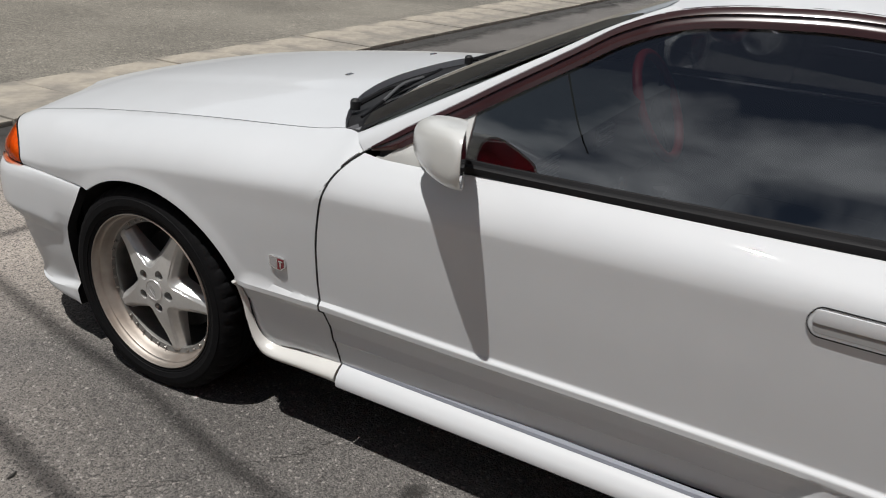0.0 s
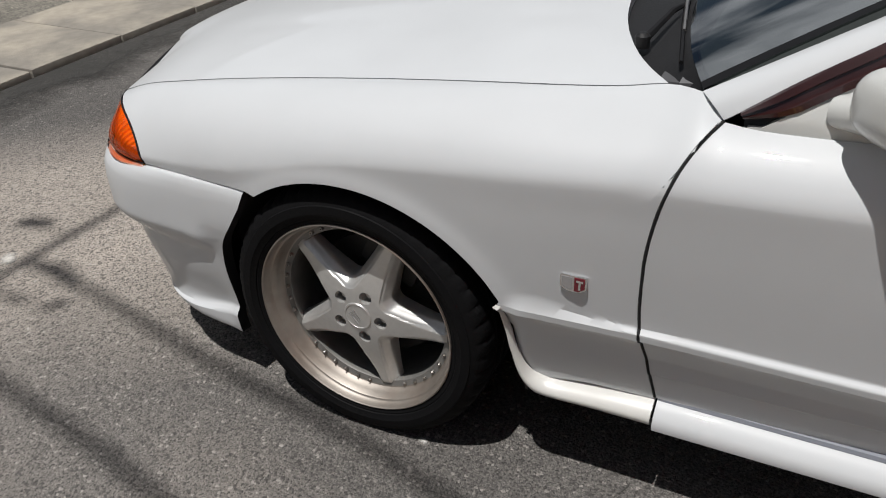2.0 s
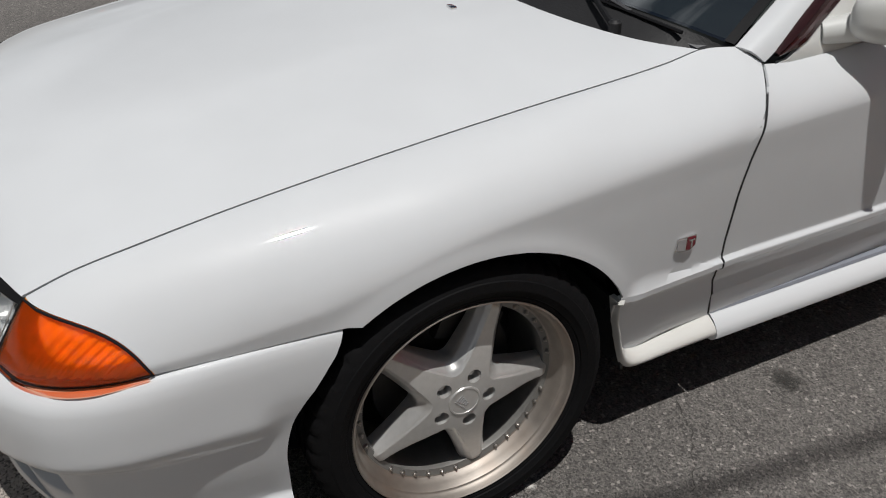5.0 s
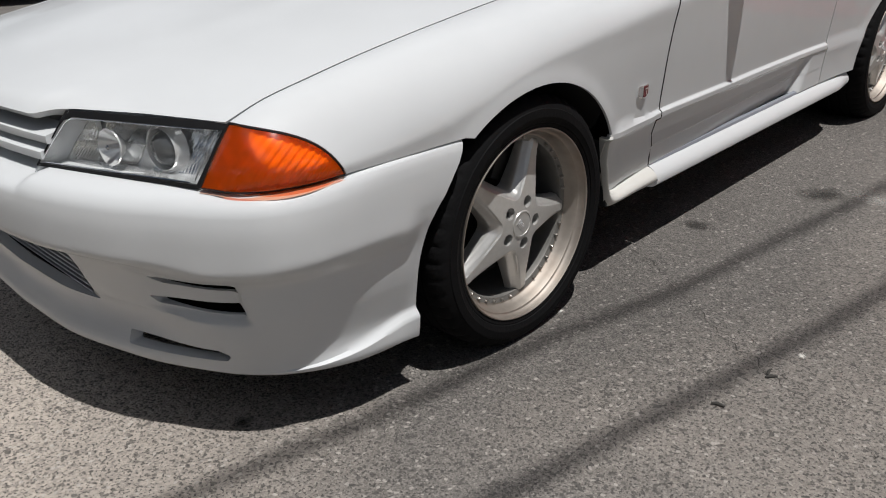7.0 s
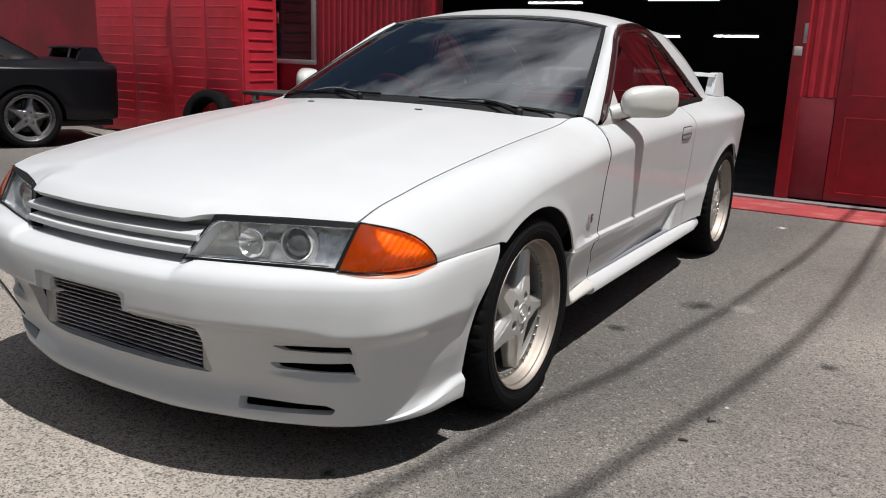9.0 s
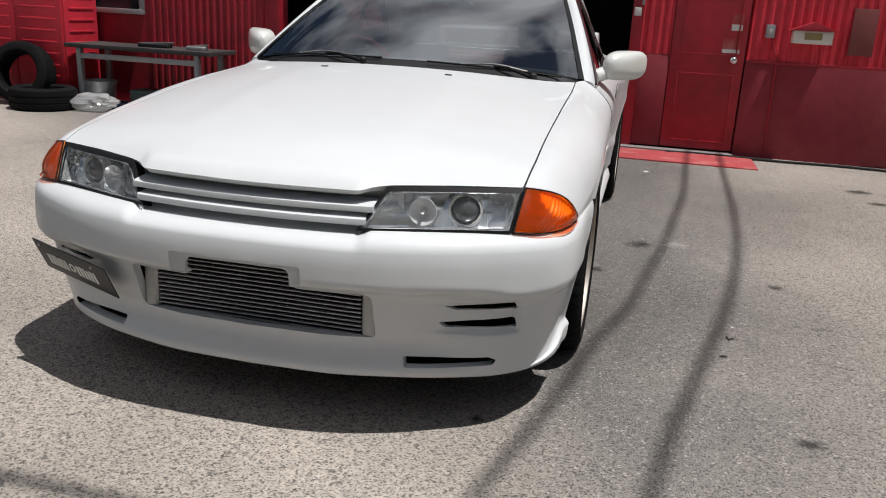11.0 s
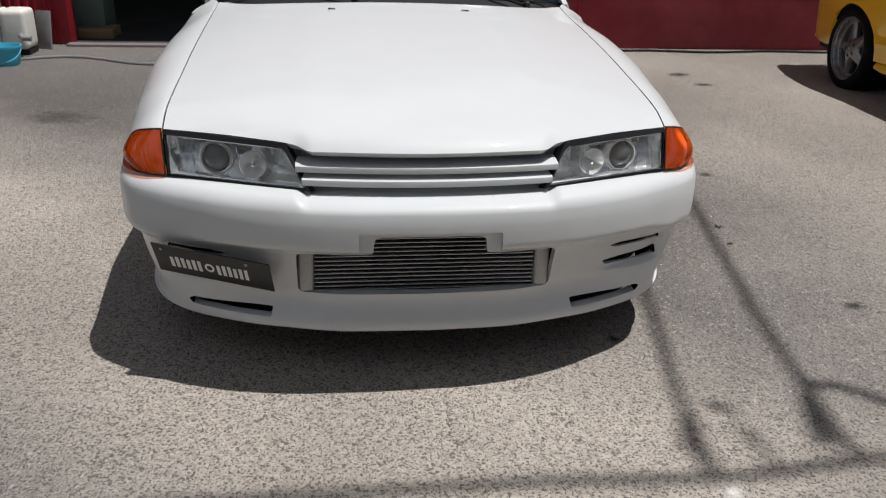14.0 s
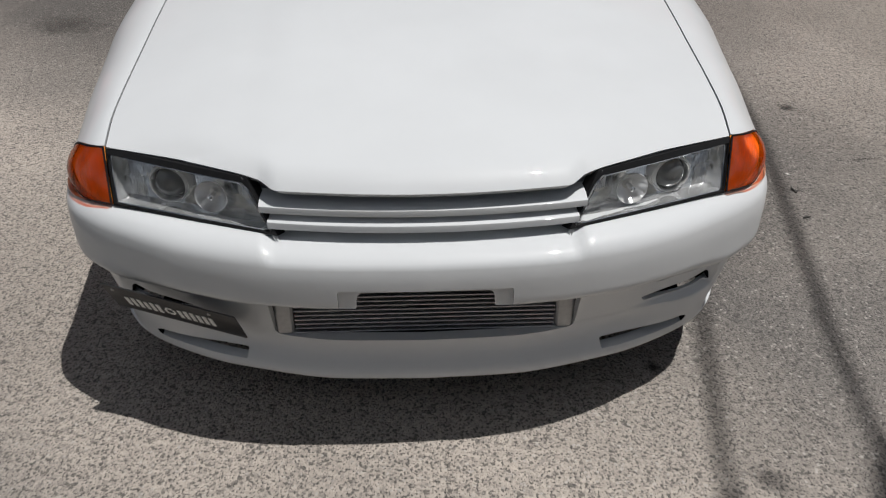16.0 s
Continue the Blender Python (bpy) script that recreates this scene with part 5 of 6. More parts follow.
    for k in range(5):
        add_box(bm, -0.016 + k * 0.006, -0.0135 + k * 0.006, -0.009 + 0.001 * k, 0.006 - 0.001 * k, -0.0193, -0.0180, m=pose(0, 0, 0, 0, 0, -115) @ Matrix.Shear("XZ", 4, (0, 0)))
    add_box(bm, -0.018, 0.018, -0.013, -0.0115, -0.0193, -0.0180, m=pose(0, 0, 0, 0, 0, -115))
    keep("emblem", bm, ALLOY)
    bm = bmesh.new()
    bmesh.ops.create_cone(bm, cap_ends=True, segments=6, radius1=0.0095, radius2=0.009, depth=0.012)
    keep("lug_nut", bm, STEEL)
    bm = lathe([(0.001, -0.10), (0.06, -0.10), (0.07, -0.118), (0.152, -0.118), (0.154, -0.13), (0.07, -0.132)], 64)
    add_box(bm, 0.085, 0.165, -0.07, 0.07, -0.150, -0.095, 0.01)
    keep("brake_disc", bm, mat("dull_brake_steel", (0.035, 0.034, 0.033), rough=0.5, metal=0.6, var=0.3))
    keep("wheel_back", lathe([(0.001, -0.215), (0.21, -0.215)], 40), DARK)
    return made


WHEEL = wheel_meshes()


def stand_wheel(car, x, y, z, turn, phase):
    side = 90 if x > 0 else -90
    m = pose(x, y, z) @ pose(0, 0, 0, 0, 0, turn) @ pose(0, 0, 0, 0, side, 0) @ pose(0, 0, 0, 0, 0, phase)
    root = None
    for name, me, label in WHEEL:
        ob = new(name, me)
        tagged(ob, label)
        if root is None:
            root = ob
            ob.parent = car
            ob.matrix_basis = m
        elif name == "rivet":
            ob.parent = root
            spots = [a for a in np.arange(40) * 9 + 4.5 if abs((a + 36) % 72 - 36) > 9]
            for k, a in enumerate(spots):
                piece = ob if k == 0 else new(name, me)
                piece.parent = root
                piece.matrix_basis = pose(0, 0, 0, 0, 0, a) @ Matrix.Translation((0.2065, 0, -0.0515))
        elif name == "lug_nut":
            for k in range(5):
                piece = ob if k == 0 else new(name, me)
                piece.parent = root
                piece.matrix_basis = pose(0, 0, 0, 0, 0, 72 * k) @ Matrix.Translation((0.056, 0, -0.044))
        else:
            ob.parent = root


def taper(car):
    """Narrows the cabin and the tail above the shoulder towards the rear, and widens the corners of the nose."""
    done = set()
    for o in car.children_recursive:
        if o.type != "MESH" or o.data.name in done or o.matrix_world != Matrix() or o.name.startswith("plate") or o.parent.name.startswith("plate"):
            continue
        done.add(o.data.name)
        co = np.empty(len(o.data.vertices) * 3)
        o.data.vertices.foreach_get("co", co)
        co = co.reshape(-1, 3)
        a, b = np.clip((co[:, 1] - 0.95) / 1.65, 0, 1), np.clip((co[:, 2] - 0.79) / 0.10, 0, 1)
        co[:, 0] *= 1 - 0.095 * a * a * (3 - 2 * a) * b * b * (3 - 2 * b)
        a, b = np.clip((-0.26 - co[:, 1]) / 0.34, 0, 1), np.clip((abs(co[:, 0]) - 0.62) / 0.20, 0, 1)
        co[:, 0] += np.sign(co[:, 0]) * 0.013 * a * a * (3 - 2 * a) * b * b * (3 - 2 * b)
        o.data.vertices.foreach_set("co", co.ravel())
        o.data.update()


def build_car():
    car = thing("car", "glossy white two-door coupe with polished five-spoke wheels", "car")
    d = build_body(car)
    build_handle(d[0], 1)
    build_handle(d[1], -1)
    build_front(car)
    build_cabin(car)
    build_inside(car)
    bpy.context.view_layer.update()
    taper(car)
    for x, y, ph in ((0.852, 0.0, 156), (-0.852, 0.0, 40), (0.838, 2.615, 170), (-0.838, 2.615, 20)):
        stand_wheel(car, x, y, 0.304, 0, ph)
    return car


car = build_car()


def repaint(copy, paint, rim):
    """Gives a copy of the car its own paint, on the object and not on the shared mesh."""
    for o in copy.children_recursive:
        if o.material_slots and o.material_slots[0].material in (PAINT, SKIRT, MIRROR_PAINT, SILVER, LIP):
            new_mat = rim if o.material_slots[0].material in (SILVER, LIP) else paint
            o.material_slots[0].link = "OBJECT"
            o.material_slots[0].material = new_mat
    return copy


GUNMETAL = mat("gunmetal_wheel_paint", (0.24, 0.24, 0.25), rough=0.3, metal=0.8)
black_car = tagged(repaint(copy_thing(car, pose(-7.74, 0.59, 0, 0, 0, -20)), BLACK_PAINT, GUNMETAL), "black coupe on dark five-spoke wheels by the garage", "car")
yellow_car = tagged(repaint(copy_thing(car, pose(4.30, 0.45, 0, 0, 0, -5)), YELLOW_PAINT, GUNMETAL), "bright yellow coupe parked beside the garage", "car")

# ---- ground ----
def sheet(name, x0, x1, y0, y1, z, material, label, category):
    ob = part(name, grid([[(x, y, z) for y in np.linspace(y0, y1, 3)] for x in np.linspace(x0, x1, 3)]), material)
    return tagged(ob, label, category, kind="structure")


sheet("ground", -300, 300, -300, 300, -0.02, ROAD, "pale worn road asphalt", "road")
tagged(part("forecourt", box(-30, 30, -2.80, 4.9, -0.10, 0.0, 0), ASPHALT), "grey worn asphalt forecourt with chippings and cracks", "asphalt", kind="structure")
gutter = thing("pavement", "row of worn concrete gutter slabs along the forecourt", "pavement", kind="structure")
slab = None
for k in range(40):
    x = -13.0 + k * 0.62
    if slab is None:
        slab = part("slab", box(0.004, 0.616, -0.90, -0.02, -0.06, 0.035, 0.012), CONCRETE, gutter)
        slab.location = (x, -2.80, 0)
    else:
        ob = new("slab", slab.data)
        ob.parent = gutter
        ob.location = (x, -2.80, 0.004 * math.sin(k * 2.1))

def damp_band():
    """Dirt and damp along the gutter, fading unevenly into the forecourt."""
    m = asphalt("damp_asphalt", (0.050, 0.047, 0.043), (0.10, 0.094, 0.085), fine=330.0)
    n, l = m.node_tree.nodes, m.node_tree.links
    co, xyz, ns, ad, rg, tr, mx = (n.new(k) for k in ("ShaderNodeTexCoord", "ShaderNodeSeparateXYZ", "ShaderNodeTexNoise", "ShaderNodeMath", "ShaderNodeMapRange", "ShaderNodeBsdfTransparent", "ShaderNodeMixShader"))
    ns.inputs["Scale"].default_value, ns.inputs["Detail"].default_value, ns.inputs["Roughness"].default_value = 1.6, 12.0, 0.68
    ad.operation, ad.inputs[1].default_value = "MULTIPLY_ADD", 0.9
    for key, v in (("From Min", -1.98), ("From Max", -2.22), ("To Max", 0.95)):
        rg.inputs[key].default_value = v
    l.new(co.outputs["Object"], xyz.inputs[0]), l.new(co.outputs["Object"], ns.inputs["Vector"])
    l.new(ns.outputs["Fac"], ad.inputs[0]), l.new(xyz.outputs["Y"], ad.inputs[2])
    l.new(ad.outputs[0], rg.inputs["Value"]), l.new(rg.outputs["Result"], mx.inputs["Fac"])
    l.new(tr.outputs[0], mx.inputs[1]), l.new(n["Principled BSDF"].outputs[0], mx.inputs[2])
    l.new(mx.outputs[0], n["Material Output"].inputs["Surface"])
    rows = [[(x, -2.799, 0.003), (x, -2.05, 0.003)] for x in np.linspace(-13, 11.7, 40)]
    tagged(part("gutter_stain", grid(rows), m), "dark damp dirty band of asphalt along the gutter slabs", "stain", kind="structure")


damp_band()


def soft_stain(name, color, most):
    """Stain that fades out unevenly into the asphalt round its middle."""
    m = mat(name, color, rough=0.85, var=0.3, scale=30)
    n, l = m.node_tree.nodes, m.node_tree.links
    co, ln, ns, ad, rg, tr, mx = (n.new(k) for k in ("ShaderNodeTexCoord", "ShaderNodeVectorMath", "ShaderNodeTexNoise", "ShaderNodeMath", "ShaderNodeMapRange", "ShaderNodeBsdfTransparent", "ShaderNodeMixShader"))
    geo = n.new("ShaderNodeObjectInfo")
    ln.operation = "LENGTH"
    ns.noise_dimensions = "4D"
    ns.inputs["Scale"].default_value, ns.inputs["Detail"].default_value = 2.2, 9.0
    ns.inputs["Roughness"].default_value = 0.68
    ad.operation = "MULTIPLY_ADD"
    ad.inputs[1].default_value = 2.1
    for key, v in (("From Min", 2.05), ("From Max", 1.15), ("To Max", most)):
        rg.inputs[key].default_value = v
    seed = n.new("ShaderNodeMath")
    seed.operation, seed.inputs[1].default_value = "MULTIPLY", 40.0
    l.new(geo.outputs["Random"], seed.inputs[0]), l.new(seed.outputs[0], ns.inputs["W"])
    l.new(co.outputs["Object"], ln.inputs[0]), l.new(co.outputs["Object"], ns.inputs["Vector"])
    l.new(ns.outputs["Fac"], ad.inputs[0]), l.new(ln.outputs["Value"], ad.inputs[2])
    l.new(ad.outputs[0], rg.inputs["Value"]), l.new(rg.outputs["Result"], mx.inputs["Fac"])
    l.new(tr.outputs[0], mx.inputs[1]), l.new(n["Principled BSDF"].outputs[0], mx.inputs[2])
    l.new(mx.outputs[0], n["Material Output"].inputs["Surface"])
    return m


SOFT_OIL = soft_stain("oil_stain", (0.035, 0.033, 0.03), 0.8)
SOFT_OIL_THIN = soft_stain("faint_oil_stain", (0.06, 0.055, 0.05), 0.42)
SOFT_PALE = soft_stain("pale_splash", (0.62, 0.60, 0.56), 0.9)
SOFT_PALE_THIN = soft_stain("faint_scuff", (0.50, 0.48, 0.45), 0.35)
STAIN_DISC = None


def blot(x, y, r, material, label, seed=0):
    global STAIN_DISC
    if STAIN_DISC is None:
        bm = bmesh.new()
        bmesh.ops.create_circle(bm, cap_ends=True, segments=24, radius=1.6)
        ob = part("patch", bm, SOFT_OIL)
        STAIN_DISC = ob.data
        bpy.data.objects.remove(ob)
    t = thing("ground_stain", label, "stain", pose(x, y, 0), group="stains on the asphalt")
    ob = new("patch", STAIN_DISC)
    ob.parent = t
    ob.matrix_basis = Matrix.Translation((0, 0, 0.003)) @ pose(0, 0, 0, 0, 0, seed * 47) @ Matrix.Diagonal((r, r * 0.72, 1, 1))
    ob.material_slots[0].link = "OBJECT"
    ob.material_slots[0].material = material


for k, (x, y, r, m, label) in enumerate(((0.84, 0.915, 0.06, SOFT_OIL, "round dark oil stain on the asphalt"), (1.045, 1.45, 0.10, SOFT_OIL, "dark patch on the asphalt"), (1.05, 3.63, 0.05, SOFT_PALE, "pale smear on the asphalt"),
                                         (1.645, 0.955, 0.05, SOFT_OIL, "dark oil stain on the asphalt"), (1.55, -0.53, 0.05, SOFT_OIL, "dark smear on the asphalt"), (0.676, -1.44, 0.045, SOFT_PALE, "white splash on the asphalt"),
                                         (0.62, -0.70, 0.03, SOFT_OIL, "dark oil drip by the front bumper"), (-1.91, 2.19, 0.26, SOFT_OIL_THIN, "faint broad stain on the asphalt"), (2.6, 3.2, 0.10, SOFT_OIL, "dark stain on the asphalt"), (0.845, 0.155, 0.016, SOFT_PALE, "pale chip on the asphalt"), (1.411, 0.356, 0.016, SOFT_PALE, "pale chip on the asphalt"), (1.20, 1.52, 0.10, SOFT_PALE_THIN, "faint pale scuff on the asphalt"), (2.56, 3.60, 0.12, SOFT_OIL, "dark smear on the asphalt"),
                                         (-1.35, -0.6, 0.018, SOFT_PALE, "pale chip on the asphalt"), (-3.3, 3.3, 0.10, SOFT_OIL, "dark stain on the asphalt"))):
    blot(x, y, r, m, label, seed=k)


def crack(points, w, seed):
    rnd = random.Random(seed)
    t = thing("asphalt_crack", "thin dark crack in the asphalt", "crack", group="cracks in the asphalt")
    rows = []
    for k, (x, y) in enumerate(along(points, 60)):
        x, y = x + 0.018 * noise.noise((k * 0.35, seed, 0)) + rnd.uniform(-0.003, 0.003), y + 0.018 * noise.noise((k * 0.35, seed, 5)) + rnd.uniform(-0.003, 0.003)
        q = w * (0.12 + 0.6 * abs(noise.noise((k * 0.6, seed, 9))))
        rows.append([(x - q, y - q * 0.3, 0.0022), (x + q, y + q * 0.3, 0.0022)])
    part("line", grid(rows), CRACK, t)


crack([(0.77, 0.618), (0.882, 0.574), (1.0, 0.477), (1.125, 0.40), (1.224, 0.317), (1.324, 0.274), (1.423, 0.213), (1.48, 0.198)], 0.0045, 1)
crack([(1.156, 0.374), (1.253, 0.365), (1.347, 0.298), (1.42, 0.244), (1.50, 0.241)], 0.003, 2)
crack([(1.72, 0.455), (1.77, 0.470), (1.82, 0.466)], 0.004, 3)
crack([(1.66, 0.09), (1.71, 0.095), (1.78, 0.085)], 0.004, 8)
crack([(1.9, 1.0), (2.2, 0.75), (2.45, 0.8), (2.9, 0.5), (3.2, 0.6)], 0.003, 4)
crack([(0.05, -0.95), (0.04, -1.15), (0.10, -1.32)], 0.0022, 5)
crack([(-3.4, 3.5), (-3.1, 3.2), (-2.9, 3.25), (-2.7, 2.9), (-2.4, 2.8)], 0.004, 6)
crack([(2.55, 3.25), (3.0, 3.0), (3.08, 2.72), (3.05, 2.5)], 0.004, 7)
crack([(3.08, 2.9), (3.4, 2.75), (3.9, 2.5)], 0.003, 9)
for k, (x, y, rz) in enumerate(((1.354, 0.041, 15), (1.384, 0.237, 100), (1.395, 0.222, 50), (-0.95, -1.6, 40), (1.25, 2.4, 70))):
    tw = thing("twig", "small dark twig lying on the asphalt", "debris", pose(x, y, 0, 0, 0, rz), group="debris on the asphalt")
    part("stick", tube([(-0.014, 0, 0.004), (0.0, 0.002, 0.005), (0.015, -0.001, 0.004)], [0.0025, 0.004, 0.002], 6), CRACK, tw)

# ---- garage ----
WY = 4.90


def corrugated(x0, x1, z0, z1, y=WY, pitch=0.076, depth=0.012):
    rows = []
    n = int((x1 - x0) / pitch * 8)
    for x in np.linspace(x0, x1, n):
        p = (x / pitch) % 1.0
        d = depth * (sstep(0.10, 0.22, p) - sstep(0.62, 0.74, p))
        rows.append([(x, y - d, z) for z in (z0, z1)])
    return grid(rows, 0.03)


def structure(name, bm, material, label, category="wall"):
    return tagged(part(name, bm, material), label, category, kind="structure")


structure("wall_north", box(1.78, 9.0, WY, WY + 0.15, 0.84, 3.6, 0), WALL_RED, "red sheet wall behind the forecourt")
structure("wall_sheet", corrugated(1.79, 9.0, 0.84, 3.6, WY - 0.004), WALL_BRIGHT, "red corrugated sheet cladding")
structure("wall_dado", box(1.78, 9.0, WY - 0.012, WY + 0.15, 0.0, 0.837, 0.004), DADO, "dark red rendered lower wall")
structure("trim", box(1.78, 9.0, WY - 0.022, WY - 0.013, 0.815, 0.84, 0.003), WALL_RED, "dark red sheet edge", "trim")
structure("wall_jamb", corrugated(0.88, 1.14, 0.84, 3.6, WY - 0.004), WALL_BRIGHT, "red corrugated jamb")
structure("wall_jamb_foot", box(0.88, 1.14, WY - 0.012, WY + 0.15, 0.03, 0.837, 0.004), DADO, "dark red jamb foot")
structure("door_post", box(0.78, 0.88, WY - 0.05, WY + 0.15, 0.0, 3.6, 0.006), WALL_RED, "red steel post", "post")
structure("wall_left", box(-6.1, -2.62, WY, WY + 0.15, 0.0, 3.6, 0), WALL_RED, "red wall")
structure("wall_left_sheet", corrugated(-4.03, -2.68, 0.0, 3.6, WY - 0.004), WALL_RED, "red corrugated sheet cladding")
structure("door_post_left", box(-2.68, -2.58, WY - 0.05, WY + 0.15, 0.0, 3.6, 0.006), WALL_RED, "red steel post", "post")
structure("wall_far_left", box(-14, -6.1, WY, WY + 0.15, 0, 3.6, 0), WALL_RED, "red wall")
structure("door_head", box(-2.68, 1.78, WY - 0.05, WY + 0.15, 2.55, 3.6, 0.006), WALL_RED, "red panel over the garage opening", "panel")
structure("eaves", box(-14, 9.0, WY - 0.10, WY + 0.2, 3.5, 3.62, 0.01), GALV, "grey sheet eaves over the garage front", "eaves")
# garage inside: its shade is put into one near-black colour on every surface
# added wall, out of view: keeps low sky light off the shadow under the nose
structure("wall_south", box(-30, 30, -10.6, -10.4, 0, 4.6, 0), mat("grey_render", (0.30, 0.29, 0.27), rough=0.8, var=0.12, scale=3, bump=0.2), "unseen plain grey wall added to block low sky light")
structure("garage_floor", box(-6.1, 1.8, WY, 13.0, -0.08, 0.012, 0), GARAGE_SHADE, "garage floor coloured near-black for shade", "floor")
structure("garage_back", box(-6.1, 1.8, 13.0, 13.1, 0, 3.6, 0), GARAGE_SHADE, "garage back wall coloured near-black for shade")
structure("garage_side", box(1.75, 1.9, WY + 0.16, 13.0, 0, 3.6, 0), GARAGE_SHADE, "garage side wall coloured near-black for shade")
structure("garage_side_left", box(-6.2, -6.1, WY + 0.16, 13.0, 0, 3.6, 0), GARAGE_SHADE, "garage side wall coloured near-black for shade")
structure("ceiling", box(-6.1, 1.8, WY + 0.16, 13.0, 3.5, 3.6, 0), GARAGE_SHADE, "garage ceiling coloured near-black for shade", "ceiling")


def tube_lamp(x, y, z, w):
    lamp = thing("ceiling_light", "white fluorescent tube light in the dark garage", "lamp", pose(x, y, z), group="garage lights")
    part("fitting", box(-w / 2, w / 2, -0.05, 0.05, 0.02, 0.05), PLASTIC, lamp)
    part("tube", tube([(-w / 2 + 0.02, 0, 0), (w / 2 - 0.02, 0, 0)], 0.012, 10), TUBE, lamp)
    for s in (-1, 1):
        part("hanger", tube([(s * w * 0.4, 0, 0.06), (s * w * 0.4, 0, 3.5 - z)], 0.0015, 5), PLASTIC, lamp)


for q in ((-0.34, 8.0, 1.38, 0.54), (-2.67, 8.0, 1.76, 0.79), (-0.69, 6.9, 1.725, 0.8), (-1.40, 8.6, 1.38, 0.5)):
    tube_lamp(*q)

# red step along the threshold
structure("threshold", box(0.15, 1.93, 4.17, 4.72, -0.02, 0.012, 0.004), MAT_RED, "worn red painted concrete step", "step")
structure("sill_rail", box(-2.6, 1.78, 4.74, 4.86, -0.02, 0.022, 0.004), mat("grey_sill", (0.20, 0.17, 0.17), rough=0.7), "grey door rail in the ground", "rail")

# red entrance door
door = structure("door_1", box(1.145, 1.765, WY - 0.02, WY + 0.02, 0.035, 2.05, 0.004), WALL_RED, "closed red panelled entrance door", "door")
for z0, z1 in ((0.10, 0.70), (0.86, 1.95)):
    bm = bmesh.new()
    for a, b, c, d in ((1.22, 1.70, z0, z0 + 0.012), (1.22, 1.70, z1 - 0.012, z1), (1.22, 1.232, z0, z1), (1.688, 1.70, z0, z1)):
        add_box(bm, a, b, WY - 0.030, WY - 0.0205, c, d, 0.003)
    part("panel_moulding", bm, WALL_RED, door)
part("door_knob", lathe([(0.022, 0), (0.024, 0.004), (0.012, 0.012), (0.012, 0.03), (0.026, 0.04), (0.028, 0.055), (0.016, 0.066), (0.001, 0.068)], 24, pose(1.675, WY - 0.021, 0.828, 90)), CHROME, door)
notice = part("notice", box(1.572, 1.715, WY - 0.025, WY - 0.0215, 0.885, 1.0, 0), MAT_RED, door, "red and grey security notice")
part("notice_strip", box(1.572, 1.715, WY - 0.027, WY - 0.0255, 0.885, 0.915, 0), PAPER, notice)
notice = part("notice", box(1.625, 1.715, WY - 0.025, WY - 0.0215, 1.075, 1.21, 0), MAT_RED, door, "red and grey security notice")
part("notice_strip", box(1.625, 1.715, WY - 0.027, WY - 0.0255, 1.075, 1.125, 0), PAPER, notice)

# wall things
mailbox = thing("mailbox", "white and dark mailbox with a pitched roof on the wall", "mailbox", pose(2.268, WY - 0.02, 1.05))
part("body", box(-0.155, 0.155, -0.13, 0.0, -0.05, 0.055, 0.006), WHITE_PLASTIC, mailbox)
part("roof", prism([(-0.19, 0.055), (0, 0.13), (0.19, 0.055)], -0.15, 0.0, "y", 0.003), WALL_RED, mailbox)
part("flap", box(-0.07, 0.07, -0.137, -0.13, -0.015, 0.04, 0.003), mat("brassy_flap", (0.30, 0.25, 0.12), rough=0.4, metal=0.5), mailbox)
switch = thing("switch_box", "small grey switch box on the red wall", "switch", pose(1.94, WY - 0.02, 1.085))
part("case", box(-0.036, 0.036, -0.04, 0, -0.055, 0.055, 0.006), GALV, switch)
part("button", box(-0.014, 0.014, -0.046, -0.04, -0.02, 0.02, 0.003), PAPER, switch)
panel = thing("wall_plate", "flat red-brown plate fixed to the wall", "plate", pose(2.67, WY - 0.02, 1.115))
part("sheet", box(-0.095, 0.095, -0.012, 0, -0.19, 0.19, 0.003), mat("brown_red_plate", (0.20, 0.05, 0.05), rough=0.5), panel)
for name, z0, z1, w, label in (("lock_box", 1.155, 1.225, 0.03, "small pale lock box on the red post"), ("pull_handle", 1.25, 1.40, 0.012, "grey pull handle on the red post")):
    q = thing(name, label, "handle" if w < 0.02 else "box", pose(0.825 if w > 0.02 else 0.865, WY - 0.05, 0))
    part("case", box(-w, w, -0.025, 0.0, z0, z1, 0.004), PAPER if w > 0.02 else GALV, q)
conduit = thing("conduit", "thin red conduit down the wall", "pipe")
part("pipe", tube([(1.96, WY - 0.025, 1.03), (2.03, WY - 0.028, 0.84), (2.035, WY - 0.03, 0.4), (2.045, WY - 0.03, 0.01)], 0.009, 8), WALL_RED, conduit)
board = thing("sign_board", "large dark green-black sign with white lettering on the wall", "sign", pose(4.238, WY - 0.03, 0.044))
part("panel", box(-1.17, 1.17, -0.03, 0.0, 0.44, 1.75, 0.004), SIGN_BOARD, board)
# the number on the upper line stays plain bars; the lower line opens with "www."
x = -1.005
for k in range(13):
    w = 0.088 if k not in (0, 4, 5, 9) else 0.045
    part("character_bar", box(x, x + w, -0.034, -0.0305, 0.885, 1.11, 0.002), LETTER, board)
    x += w + 0.028
word = bpy.data.curves.new("word", "FONT")
word.body, word.size, word.extrude, word.offset = "www.", 0.205, 0.002, 0.004
flat = new("word_curve", word)
letters = bpy.data.meshes.new_from_object(flat.evaluated_get(bpy.context.evaluated_depsgraph_get()))
bpy.data.objects.remove(flat)
bm = bmesh.new()
bm.from_mesh(letters)
